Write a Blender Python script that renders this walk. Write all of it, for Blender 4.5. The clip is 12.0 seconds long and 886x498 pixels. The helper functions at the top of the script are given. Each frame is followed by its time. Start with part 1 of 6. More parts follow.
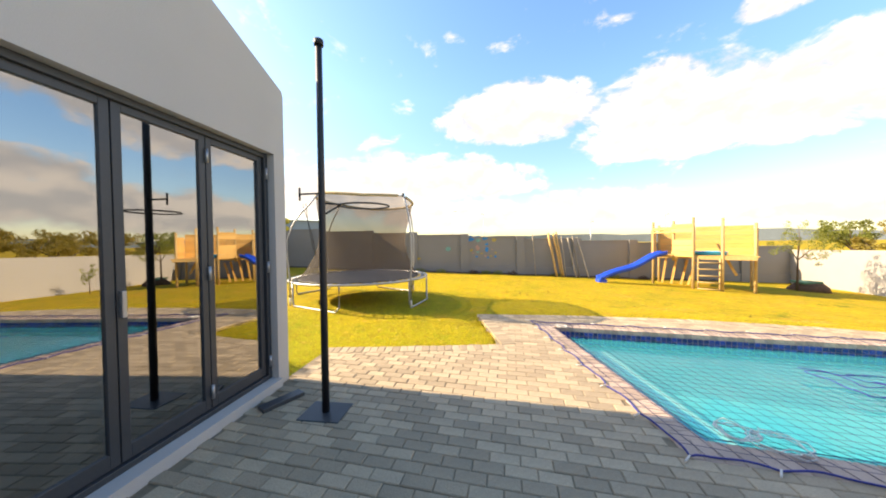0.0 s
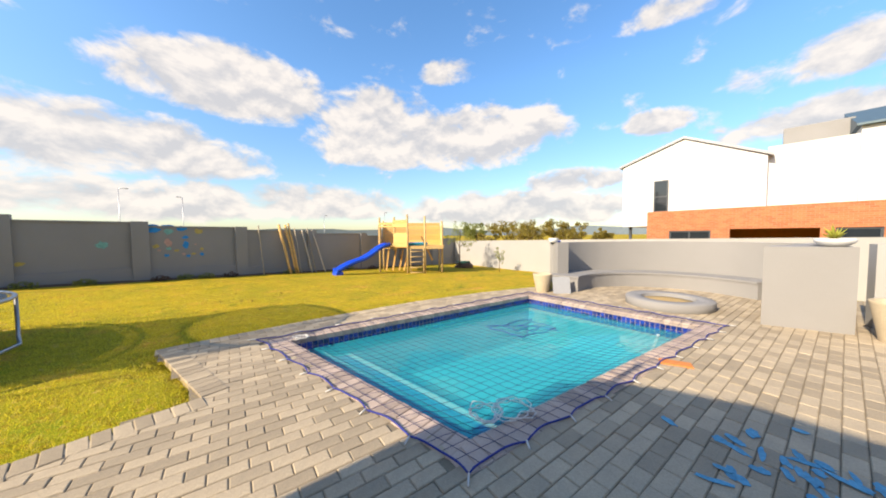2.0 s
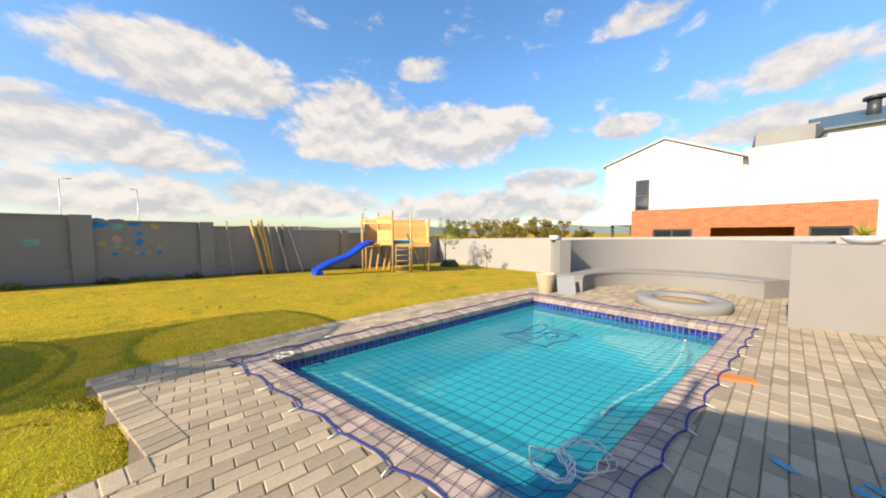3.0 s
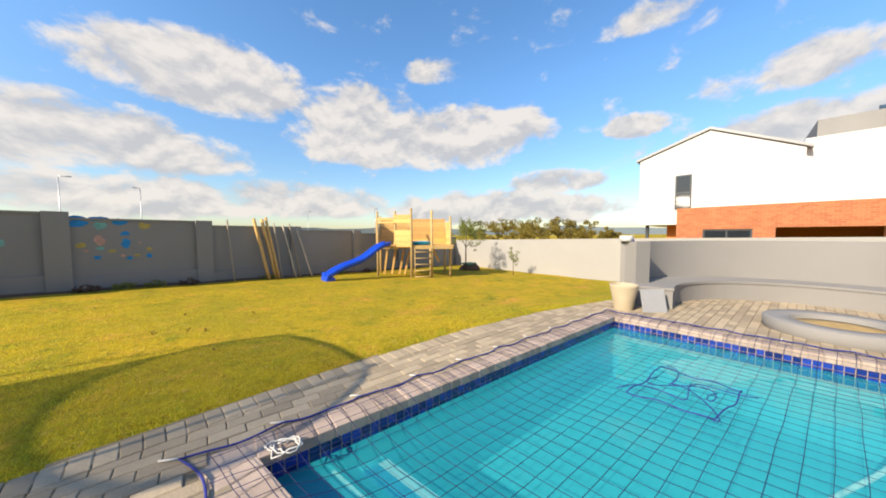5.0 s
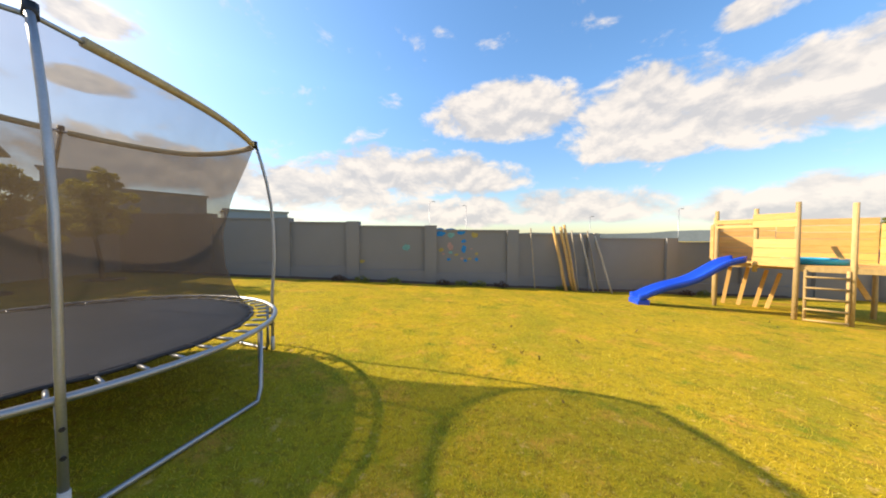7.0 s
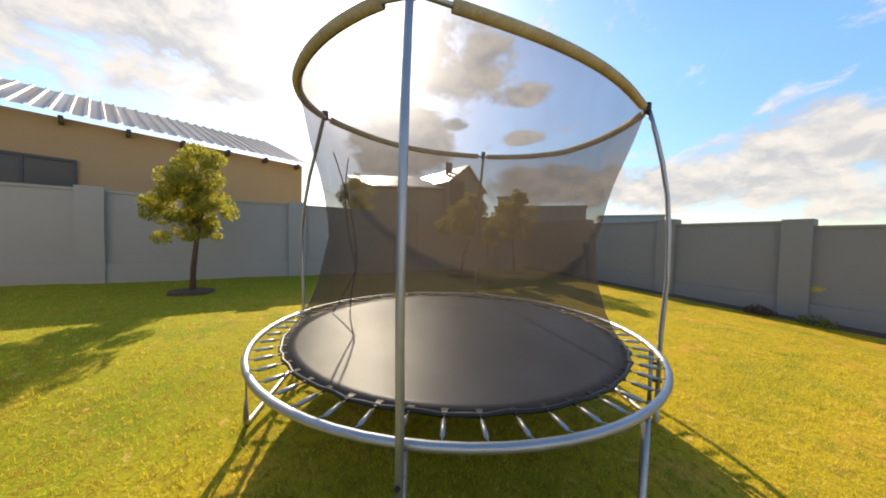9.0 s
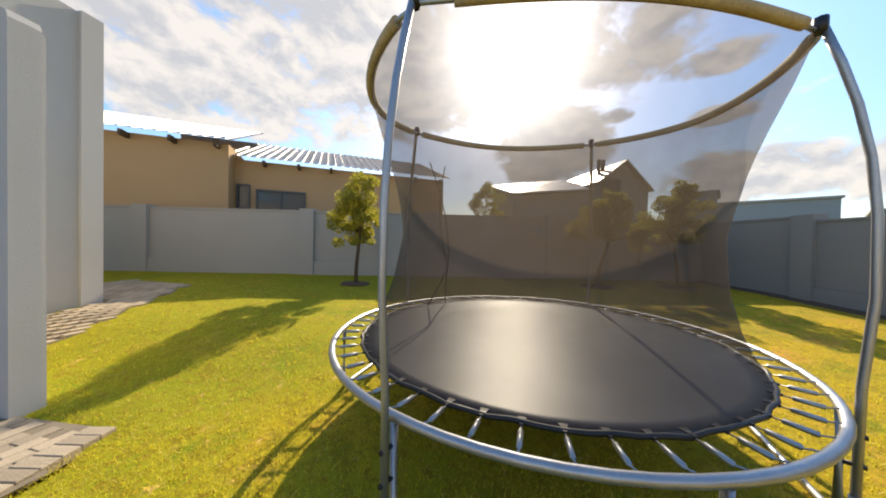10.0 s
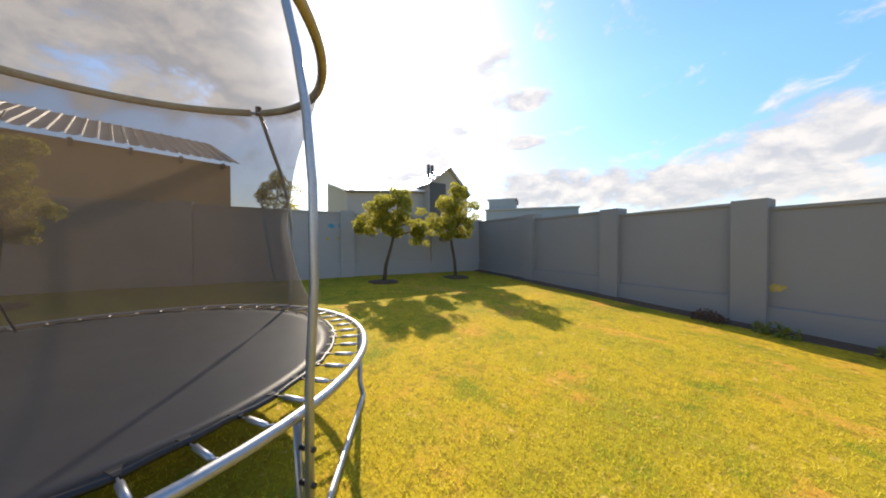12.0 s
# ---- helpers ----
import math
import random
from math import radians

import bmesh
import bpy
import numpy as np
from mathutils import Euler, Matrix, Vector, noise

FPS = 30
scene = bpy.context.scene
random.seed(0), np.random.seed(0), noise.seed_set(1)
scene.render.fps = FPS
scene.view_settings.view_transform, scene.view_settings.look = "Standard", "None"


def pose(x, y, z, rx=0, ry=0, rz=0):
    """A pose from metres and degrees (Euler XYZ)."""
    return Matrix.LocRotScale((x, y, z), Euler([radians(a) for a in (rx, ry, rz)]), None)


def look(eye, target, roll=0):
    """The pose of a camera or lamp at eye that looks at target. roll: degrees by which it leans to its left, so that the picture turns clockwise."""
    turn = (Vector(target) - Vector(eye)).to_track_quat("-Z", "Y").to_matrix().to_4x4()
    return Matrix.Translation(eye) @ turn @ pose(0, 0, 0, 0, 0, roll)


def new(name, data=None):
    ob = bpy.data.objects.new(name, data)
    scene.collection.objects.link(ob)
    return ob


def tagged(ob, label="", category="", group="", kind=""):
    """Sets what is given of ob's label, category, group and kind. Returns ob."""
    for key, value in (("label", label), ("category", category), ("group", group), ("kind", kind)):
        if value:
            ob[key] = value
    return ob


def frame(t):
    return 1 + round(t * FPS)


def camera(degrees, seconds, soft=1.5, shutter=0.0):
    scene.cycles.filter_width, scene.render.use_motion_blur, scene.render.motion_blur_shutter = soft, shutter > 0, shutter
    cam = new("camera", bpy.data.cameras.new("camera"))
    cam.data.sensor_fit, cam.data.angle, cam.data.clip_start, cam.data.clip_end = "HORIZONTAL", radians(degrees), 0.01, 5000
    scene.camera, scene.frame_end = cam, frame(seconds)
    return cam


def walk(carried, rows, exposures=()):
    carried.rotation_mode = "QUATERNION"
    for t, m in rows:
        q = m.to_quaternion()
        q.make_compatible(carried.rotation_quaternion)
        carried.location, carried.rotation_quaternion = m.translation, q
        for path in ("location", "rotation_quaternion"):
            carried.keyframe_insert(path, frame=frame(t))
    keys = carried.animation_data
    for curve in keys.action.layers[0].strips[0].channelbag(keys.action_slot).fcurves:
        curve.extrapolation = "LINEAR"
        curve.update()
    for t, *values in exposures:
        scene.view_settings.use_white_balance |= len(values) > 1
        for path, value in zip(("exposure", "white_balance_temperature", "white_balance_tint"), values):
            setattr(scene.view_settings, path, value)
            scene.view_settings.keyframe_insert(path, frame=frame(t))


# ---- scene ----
cam = camera(113.1, 12.0, soft=1.9)
walk(cam, [
    (0, look((0.378, -0.941, 1.595), (-0.281, 4.014, 1.491), -0.66)),
    (0.5, look((0.441, -0.802, 1.620), (1.390, 4.103, 1.429), -1.07)),
    (1, look((0.457, -0.408, 1.504), (2.578, 4.116, 1.322), -1.41)),
    (1.5, look((0.532, -0.149, 1.488), (3.509, 3.861, 1.257), -0.88)),
    (2, look((0.604, 0.162, 1.498), (3.909, 3.906, 1.258), -0.51)),
    (2.5, look((0.578, 0.543, 1.476), (4.114, 4.069, 1.229), -0.30)),
    (3, look((0.703, 0.966, 1.462), (4.282, 4.447, 1.189), -0.27)),
    (3.2, look((0.759, 1.111, 1.470), (4.336, 4.593, 1.189), -0.25)),
    (4.8, look((1.137, 2.456, 1.491), (4.668, 5.984, 1.197), -0.22)),
    (5, look((1.263, 2.585, 1.433), (4.760, 6.149, 1.180), -0.27)),
    (5.5, look((1.462, 3.027, 1.412), (4.920, 6.630, 1.170), 0.00)),
    (6, look((1.448, 3.558, 1.412), (4.294, 7.663, 1.208), 0.03)),
    (6.5, look((0.970, 4.057, 1.489), (2.312, 8.870, 1.305), 0.04)),
    (7, look((0.792, 4.373, 1.568), (0.368, 9.353, 1.400), 0.25)),
    (7.5, look((0.578, 4.702, 1.586), (-1.442, 9.275, 1.458), 0.11)),
    (7.7, look((0.416, 4.778, 1.660), (-2.129, 9.076, 1.441), 0.89)),
    (9.3, look((-0.130, 5.545, 1.552), (-5.028, 6.544, 1.454), 1.36)),
    (9.5, look((-0.113, 5.643, 1.507), (-5.091, 6.098, 1.431), 1.46)),
    (10, look((-0.016, 6.074, 1.522), (-4.969, 5.391, 1.444), 1.16)),
    (10.5, look((-0.068, 6.549, 1.594), (-5.015, 5.836, 1.478), 0.85)),
    (11, look((-0.133, 7.136, 1.622), (-5.085, 6.460, 1.496), 0.49)),
    (11.5, look((-0.201, 7.662, 1.527), (-5.194, 7.419, 1.427), 0.65)),
    (12, look((-0.419, 8.087, 1.448), (-5.129, 9.763, 1.386), -0.17)),
], exposures=[(0, 1.30, 8600, 16), (0.5, 1.04, 8400, 16), (1.2, 0.84, 7500, 13), (3.0, 0.62, 7150, 13), (5.2, 0.54, 7050, 12), (6.0, 0.57, 7100, 12), (7.0, 0.72, 7400, 13), (9.3, 0.64, 7300, 12), (12, 0.74, 6900, 13)])

# ---- world, sun ----
SUN_AZ, SUN_EL = radians(175), radians(32.0)      # where the sun stands, seen from the garden
world = bpy.data.worlds.new("sky")
scene.world = world
world.use_nodes = True
wn, wl = world.node_tree.nodes, world.node_tree.links
wn.clear()


def wnode(kind, **kw):
    n = wn.new(kind)
    for k, v in kw.items():
        n.inputs[k].default_value = v
    return n


w_out = wn.new("ShaderNodeOutputWorld")
w_bg = wnode("ShaderNodeBackground", Strength=0.118)
sky = wn.new("ShaderNodeTexSky")
sky.sky_type = "NISHITA"
sky.sun_disc = False
sky.sun_elevation = SUN_EL
sky.sun_rotation = radians(90) - SUN_AZ
sky.dust_density, sky.ozone_density, sky.air_density = 0.6, 2.5, 1.0
w_co = wn.new("ShaderNodeTexCoord")
w_sep = wn.new("ShaderNodeSeparateXYZ")
wl.new(w_co.outputs["Generated"], w_sep.inputs[0])


def wmath(op, a, b=0.0, c=0.0, clamp=False):
    n = wn.new("ShaderNodeMath")
    n.operation, n.use_clamp = op, clamp
    for i, v in enumerate((a, b, c)):
        if isinstance(v, (int, float)):
            n.inputs[i].default_value = v
        else:
            wl.new(v, n.inputs[i])
    return n.outputs[0]


# heaped clouds: soft masses broken up by noise along the line of sight
def wnoise(scale, detail, rough, off):
    mp = wn.new("ShaderNodeMapping")
    mp.inputs["Location"].default_value = off
    mp.inputs["Scale"].default_value = (1.0, 1.0, 1.7)
    wl.new(w_co.outputs["Generated"], mp.inputs[0])
    n = wnode("ShaderNodeTexNoise", Scale=scale, Detail=detail, Roughness=rough, Lacunarity=2.0, Distortion=0.25)
    wl.new(mp.outputs[0], n.inputs["Vector"])
    return n.outputs[0]


n_big = wnoise(8.0, 11.0, 0.60, (3.1, 1.7, 0.4))
# the day's clouds: azimuth, elevation, half width and half height in degrees, thickness
az = wmath("MULTIPLY", wmath("ARCTAN2", w_sep.outputs["Y"], w_sep.outputs["X"]), 57.2958)
el = wmath("MULTIPLY", wmath("ARCSINE", w_sep.outputs["Z"]), 57.2958)
bank = None
for c_az, c_el, c_w, c_h, thick in (
        (83, 22.0, 17, 6.4, 1.0), (62, 20.5, 14, 6.2, 0.9), (50, 16.5, 26, 6.6, 1.0), (37, 18.5, 14, 6.0, 1.0), (101, 11.5, 24, 5.8, 1.0), (47, 28, 6.5, 2.8, 0.75),
        (-4, 19.5, 11, 3.4, 0.6), (12.7, 16.6, 5, 2.4, 0.8), (-5, 13.0, 13, 3.0, 0.75), (12, 30, 8, 2.6, 0.55), (93, 5.0, 19, 4.0, 0.8), (70, 5.6, 17, 4.2, 0.8),
        (36, 4.5, 25, 4.4, 0.85), (24.6, 9.0, 9, 2.8, 0.9), (141, 9.5, 18, 4.8, 0.9), (118, 8.0, 20, 5.0, 0.9), (146, 25, 7, 2.6, 0.75), (145, 18.4, 5, 1.7, 0.75),
        (158, 21, 3.2, 1.5, 0.75), (107, 15.0, 5, 3.0, 0.5), (-134, 25, 30, 15, 0.95), (-160, 30, 30, 16, 1.0), (168, 17, 11, 10, 1.0), (158, 30, 14, 8, 0.8), (-30, 16, 24, 5, 0.8), (-75, 20, 30, 7, 0.8)):
    du = wmath("DIVIDE", wmath("WRAP", wmath("SUBTRACT", az, c_az), 180.0, -180.0), c_w)
    dv = wmath("DIVIDE", wmath("SUBTRACT", el, c_el), c_h)
    dv = wmath("MAXIMUM", dv, wmath("MULTIPLY", dv, -1.35))
    one = wmath("MULTIPLY", wmath("SUBTRACT", 1.0, wmath("ADD", wmath("MULTIPLY", du, du), wmath("MULTIPLY", dv, dv)), clamp=True), thick)
    bank = one if bank is None else wmath("MAXIMUM", bank, one)
dens = wmath("ADD", wmath("MULTIPLY", wmath("POWER", bank, 0.75), 1.02), wmath("MULTIPLY", wmath("SUBTRACT", n_big, 0.5), 2.5))
cover = wn.new("ShaderNodeMapRange")
cover.interpolation_type = "SMOOTHSTEP"
for k, v in (("From Min", 0.14), ("From Max", 0.66)):
    cover.inputs[k].default_value = v
wl.new(dens, cover.inputs["Value"])
# lit tops and greyer undersides: thick cloud is darker where more of it lies above
shade_n = wnoise(8.0, 6.0, 0.55, (3.1, 1.7, 0.445))
lit = wmath("ADD", wmath("SUBTRACT", n_big, shade_n), 0.5)
cl_ramp = wn.new("ShaderNodeValToRGB")
cl_ramp.color_ramp.elements[0].position, cl_ramp.color_ramp.elements[0].color = 0.40, (3.35, 3.55, 3.9, 1)
cl_ramp.color_ramp.elements[1].position, cl_ramp.color_ramp.elements[1].color = 0.60, (5.0, 4.95, 4.9, 1)
wl.new(lit, cl_ramp.inputs[0])
hsv = wn.new("ShaderNodeHueSaturation")
hsv.inputs["Hue"].default_value, hsv.inputs["Saturation"].default_value, hsv.inputs["Value"].default_value = 0.50, 1.22, 1.66
wl.new(sky.outputs[0], hsv.inputs["Color"])
# thinner, less bright air low over the horizon
low = wn.new("ShaderNodeMapRange")
for k, v in (("From Min", 0.0), ("From Max", 26.0), ("To Min", 0.58), ("To Max", 1.0)):
    low.inputs[k].default_value = v
wl.new(el, low.inputs["Value"])
w_low = wn.new("ShaderNodeVectorMath")
w_low.operation = "SCALE"
wl.new(hsv.outputs[0], w_low.inputs[0])
wl.new(low.outputs[0], w_low.inputs["Scale"])
w_mix = wn.new("ShaderNodeMixRGB")
wl.new(wmath("MULTIPLY", cover.outputs[0], 0.95), w_mix.inputs[0])
wl.new(w_low.outputs[0], w_mix.inputs[1])
wl.new(cl_ramp.outputs[0], w_mix.inputs[2])
# bright haze round the sun behind thin cloud
sdir = Vector((math.cos(SUN_AZ) * math.cos(SUN_EL), math.sin(SUN_AZ) * math.cos(SUN_EL), math.sin(SUN_EL)))
w_dot = wn.new("ShaderNodeVectorMath")
w_dot.operation = "DOT_PRODUCT"
wl.new(w_co.outputs["Generated"], w_dot.inputs[0])
w_dot.inputs[1].default_value = sdir
glow = wmath("MULTIPLY", wmath("POWER", wmath("MAXIMUM", w_dot.outputs["Value"], 0.0), 60.0), 22.0)
w_add = wn.new("ShaderNodeMixRGB")
w_add.blend_type = "ADD"
w_add.inputs[0].default_value = 1.0
wl.new(w_mix.outputs[0], w_add.inputs[1])
w_gc = wn.new("ShaderNodeCombineXYZ")
for i in range(3):
    wl.new(glow, w_gc.inputs[i])
wl.new(w_gc.outputs[0], w_add.inputs[2])
wl.new(w_add.outputs[0], w_bg.inputs["Color"])
wl.new(w_bg.outputs[0], w_out.inputs[0])

sun_data = bpy.data.lights.new("sun", "SUN")
sun_data.energy, sun_data.angle, sun_data.color = 4.9, radians(0.6), (1.0, 0.91, 0.74)
sun = new("sun", sun_data)
sun.matrix_world = look(sdir * 60, (0, 0, 0))

# ---- materials ----
def material(name, color, rough=0.7, metal=0.0, vary=0.15, scale=6.0, fine=60.0, bump=0.15, spec=0.5, tint=None, stretch=(1, 1, 1), rand=0.0, stain=0.0):
    """A surface with coarse and fine variation of colour, and fine relief."""
    m = bpy.data.materials.new(name)
    m.use_nodes = True
    N, L = m.node_tree.nodes, m.node_tree.links
    b = N["Principled BSDF"]
    b.inputs["Roughness"].default_value, b.inputs["Metallic"].default_value = rough, metal
    b.inputs["Specular IOR Level"].default_value = spec
    co = N.new("ShaderNodeTexCoord")
    mp = N.new("ShaderNodeMapping")
    mp.inputs["Scale"].default_value = stretch
    L.new(co.outputs["Object"], mp.inputs[0])

    def noise_at(s, detail):
        n = N.new("ShaderNodeTexNoise")
        n.inputs["Scale"].default_value, n.inputs["Detail"].default_value = s, detail
        L.new(mp.outputs[0], n.inputs["Vector"])
        return n.outputs[0]
    coarse, grain = noise_at(scale, 5.0), noise_at(fine, 3.0)
    other = tint or tuple(c * 0.6 for c in color)
    ramp = N.new("ShaderNodeValToRGB")
    ramp.color_ramp.elements[0].position, ramp.color_ramp.elements[1].position = 0.5 - 0.25, 0.5 + 0.25
    mixc = lambda a, c, f: tuple(x * (1 - f) + y * f for x, y in zip(a, c))
    k = min(1.0, vary * 3)
    ramp.color_ramp.elements[0].color = (*mixc(color, other, k), 1)
    ramp.color_ramp.elements[1].color = (*color, 1)
    L.new(coarse, ramp.inputs[0])
    last = ramp.outputs[0]

    def times(fac_socket, lo, hi, src):
        mr = N.new("ShaderNodeMapRange")
        mr.inputs["From Min"].default_value, mr.inputs["From Max"].default_value = 0.25, 0.75
        mr.inputs["To Min"].default_value, mr.inputs["To Max"].default_value = lo, hi
        L.new(fac_socket, mr.inputs["Value"])
        mx = N.new("ShaderNodeVectorMath")
        mx.operation = "SCALE"
        L.new(src, mx.inputs[0])
        L.new(mr.outputs[0], mx.inputs["Scale"])
        return mx.outputs[0]
    last = times(grain, 1 - vary * 0.7, 1 + vary * 0.5, last)
    if rand:
        oi = N.new("ShaderNodeObjectInfo")
        geo = N.new("ShaderNodeNewGeometry")
        ad = N.new("ShaderNodeMath")
        ad.operation = "ADD"
        L.new(oi.outputs["Random"], ad.inputs[0])
        L.new(geo.outputs["Random Per Island"], ad.inputs[1])
        fr = N.new("ShaderNodeMath")
        fr.operation = "FRACT"
        L.new(ad.outputs[0], fr.inputs[0])
        last = times(fr.outputs[0], 1 - rand, 1 + rand * 0.8, last)
    if stain:
        last = times(noise_at(scale * 0.18, 3.0), 1 - stain, 1 + stain * 0.4, last)
    L.new(last, b.inputs["Base Color"])
    if bump:
        bp = N.new("ShaderNodeBump")
        bp.inputs["Strength"].default_value, bp.inputs["Distance"].default_value = bump, 0.01
        L.new(grain, bp.inputs["Height"])
        L.new(bp.outputs[0], b.inputs["Normal"])
    return m


def see_through(name, tint, gloss_rough=0.03, ior=1.33, ripple=0.0, ripple_scale=2.0):
    """Clear pane or water: transparent, with a mirror coat by Fresnel."""
    m = bpy.data.materials.new(name)
    m.use_nodes = True
    N, L = m.node_tree.nodes, m.node_tree.links
    N.remove(N["Principled BSDF"])
    tr, gl, mx, fr = (N.new("ShaderNode" + k) for k in ("BsdfTransparent", "BsdfGlossy", "MixShader", "Fresnel"))
    tr.inputs[0].default_value = (*tint, 1)
    gl.inputs["Roughness"].default_value = gloss_rough
    fr.inputs["IOR"].default_value = ior
    L.new(fr.outputs[0], mx.inputs[0])
    L.new(tr.outputs[0], mx.inputs[1])
    L.new(gl.outputs[0], mx.inputs[2])
    L.new(mx.outputs[0], N["Material Output"].inputs[0])
    if ripple:
        no, bp, co = N.new("ShaderNodeTexNoise"), N.new("ShaderNodeBump"), N.new("ShaderNodeTexCoord")
        no.inputs["Scale"].default_value, no.inputs["Detail"].default_value = ripple_scale, 4.0
        L.new(co.outputs["Object"], no.inputs["Vector"])
        bp.inputs["Strength"].default_value, bp.inputs["Distance"].default_value = ripple, 0.05
        L.new(no.outputs[0], bp.inputs["Height"])
        L.new(bp.outputs[0], gl.inputs["Normal"])
        L.new(bp.outputs[0], fr.inputs["Normal"])
    return m


def fabric_net(name, color, open_share):
    """Fine mesh cloth: part of it lets the light through."""
    m = bpy.data.materials.new(name)
    m.use_nodes = True
    N, L = m.node_tree.nodes, m.node_tree.links
    b = N["Principled BSDF"]
    b.inputs["Base Color"].default_value, b.inputs["Roughness"].default_value = (*color, 1), 0.9
    tr, mx, no, co, mr, tl, m2 = (N.new("ShaderNode" + k) for k in ("BsdfTransparent", "MixShader", "TexNoise", "TexCoord", "MapRange", "BsdfTranslucent", "MixShader"))
    tl.inputs[0].default_value = (0.15, 0.11, 0.075, 1)
    m2.inputs[0].default_value = 0.25
    no.inputs["Scale"].default_value = 3.0
    L.new(co.outputs["Object"], no.inputs["Vector"])
    mr.inputs["To Min"].default_value, mr.inputs["To Max"].default_value = open_share - 0.06, open_share + 0.06
    L.new(no.outputs[0], mr.inputs["Value"])
    L.new(mr.outputs[0], mx.inputs[0])
    L.new(b.outputs[0], m2.inputs[1])
    L.new(tl.outputs[0], m2.inputs[2])
    L.new(m2.outputs[0], mx.inputs[1])
    L.new(tr.outputs[0], mx.inputs[2])
    L.new(mx.outputs[0], N["Material Output"].inputs[0])
    return m


def leaf_material(name, color, tint):
    m = material(name, color, 0.6, vary=0.3, scale=3.0, fine=20.0, bump=0.0, tint=tint, rand=0.35)
    N, L = m.node_tree.nodes, m.node_tree.links
    tl, mx = N.new("ShaderNodeBsdfTranslucent"), N.new("ShaderNodeMixShader")
    tl.inputs[0].default_value = (*(min(1, c * 2.2) for c in color), 1)
    mx.inputs[0].default_value = 0.35
    L.new(N["Principled BSDF"].outputs[0], mx.inputs[1])
    L.new(tl.outputs[0], mx.inputs[2])
    L.new(mx.outputs[0], N["Material Output"].inputs[0])
    return m


def brick_material(name, c1, c2, mortar):
    m = bpy.data.materials.new(name)
    m.use_nodes = True
    N, L = m.node_tree.nodes, m.node_tree.links
    b = N["Principled BSDF"]
    b.inputs["Roughness"].default_value = 0.85
    co, sp, cb, br = (N.new("ShaderNode" + k) for k in ("TexCoord", "SeparateXYZ", "CombineXYZ", "TexBrick"))
    L.new(co.outputs["Object"], sp.inputs[0])
    ad = N.new("ShaderNodeMath")
    L.new(sp.outputs[0], ad.inputs[0])
    L.new(sp.outputs[1], ad.inputs[1])
    L.new(ad.outputs[0], cb.inputs[0])
    L.new(sp.outputs[2], cb.inputs[1])
    L.new(cb.outputs[0], br.inputs["Vector"])
    for k, v in (("Color1", (*c1, 1)), ("Color2", (*c2, 1)), ("Mortar", (*mortar, 1)), ("Scale", 1.0), ("Brick Width", 0.23), ("Row Height", 0.085), ("Mortar Size", 0.006)):
        br.inputs[k].default_value = v
    L.new(br.outputs[0], b.inputs["Base Color"])
    bp = N.new("ShaderNodeBump")
    bp.inputs["Strength"].default_value, bp.inputs["Distance"].default_value, bp.invert = 0.4, 0.01, True
    L.new(br.outputs["Fac"], bp.inputs["Height"])
    L.new(bp.outputs[0], b.inputs["Normal"])
    return m


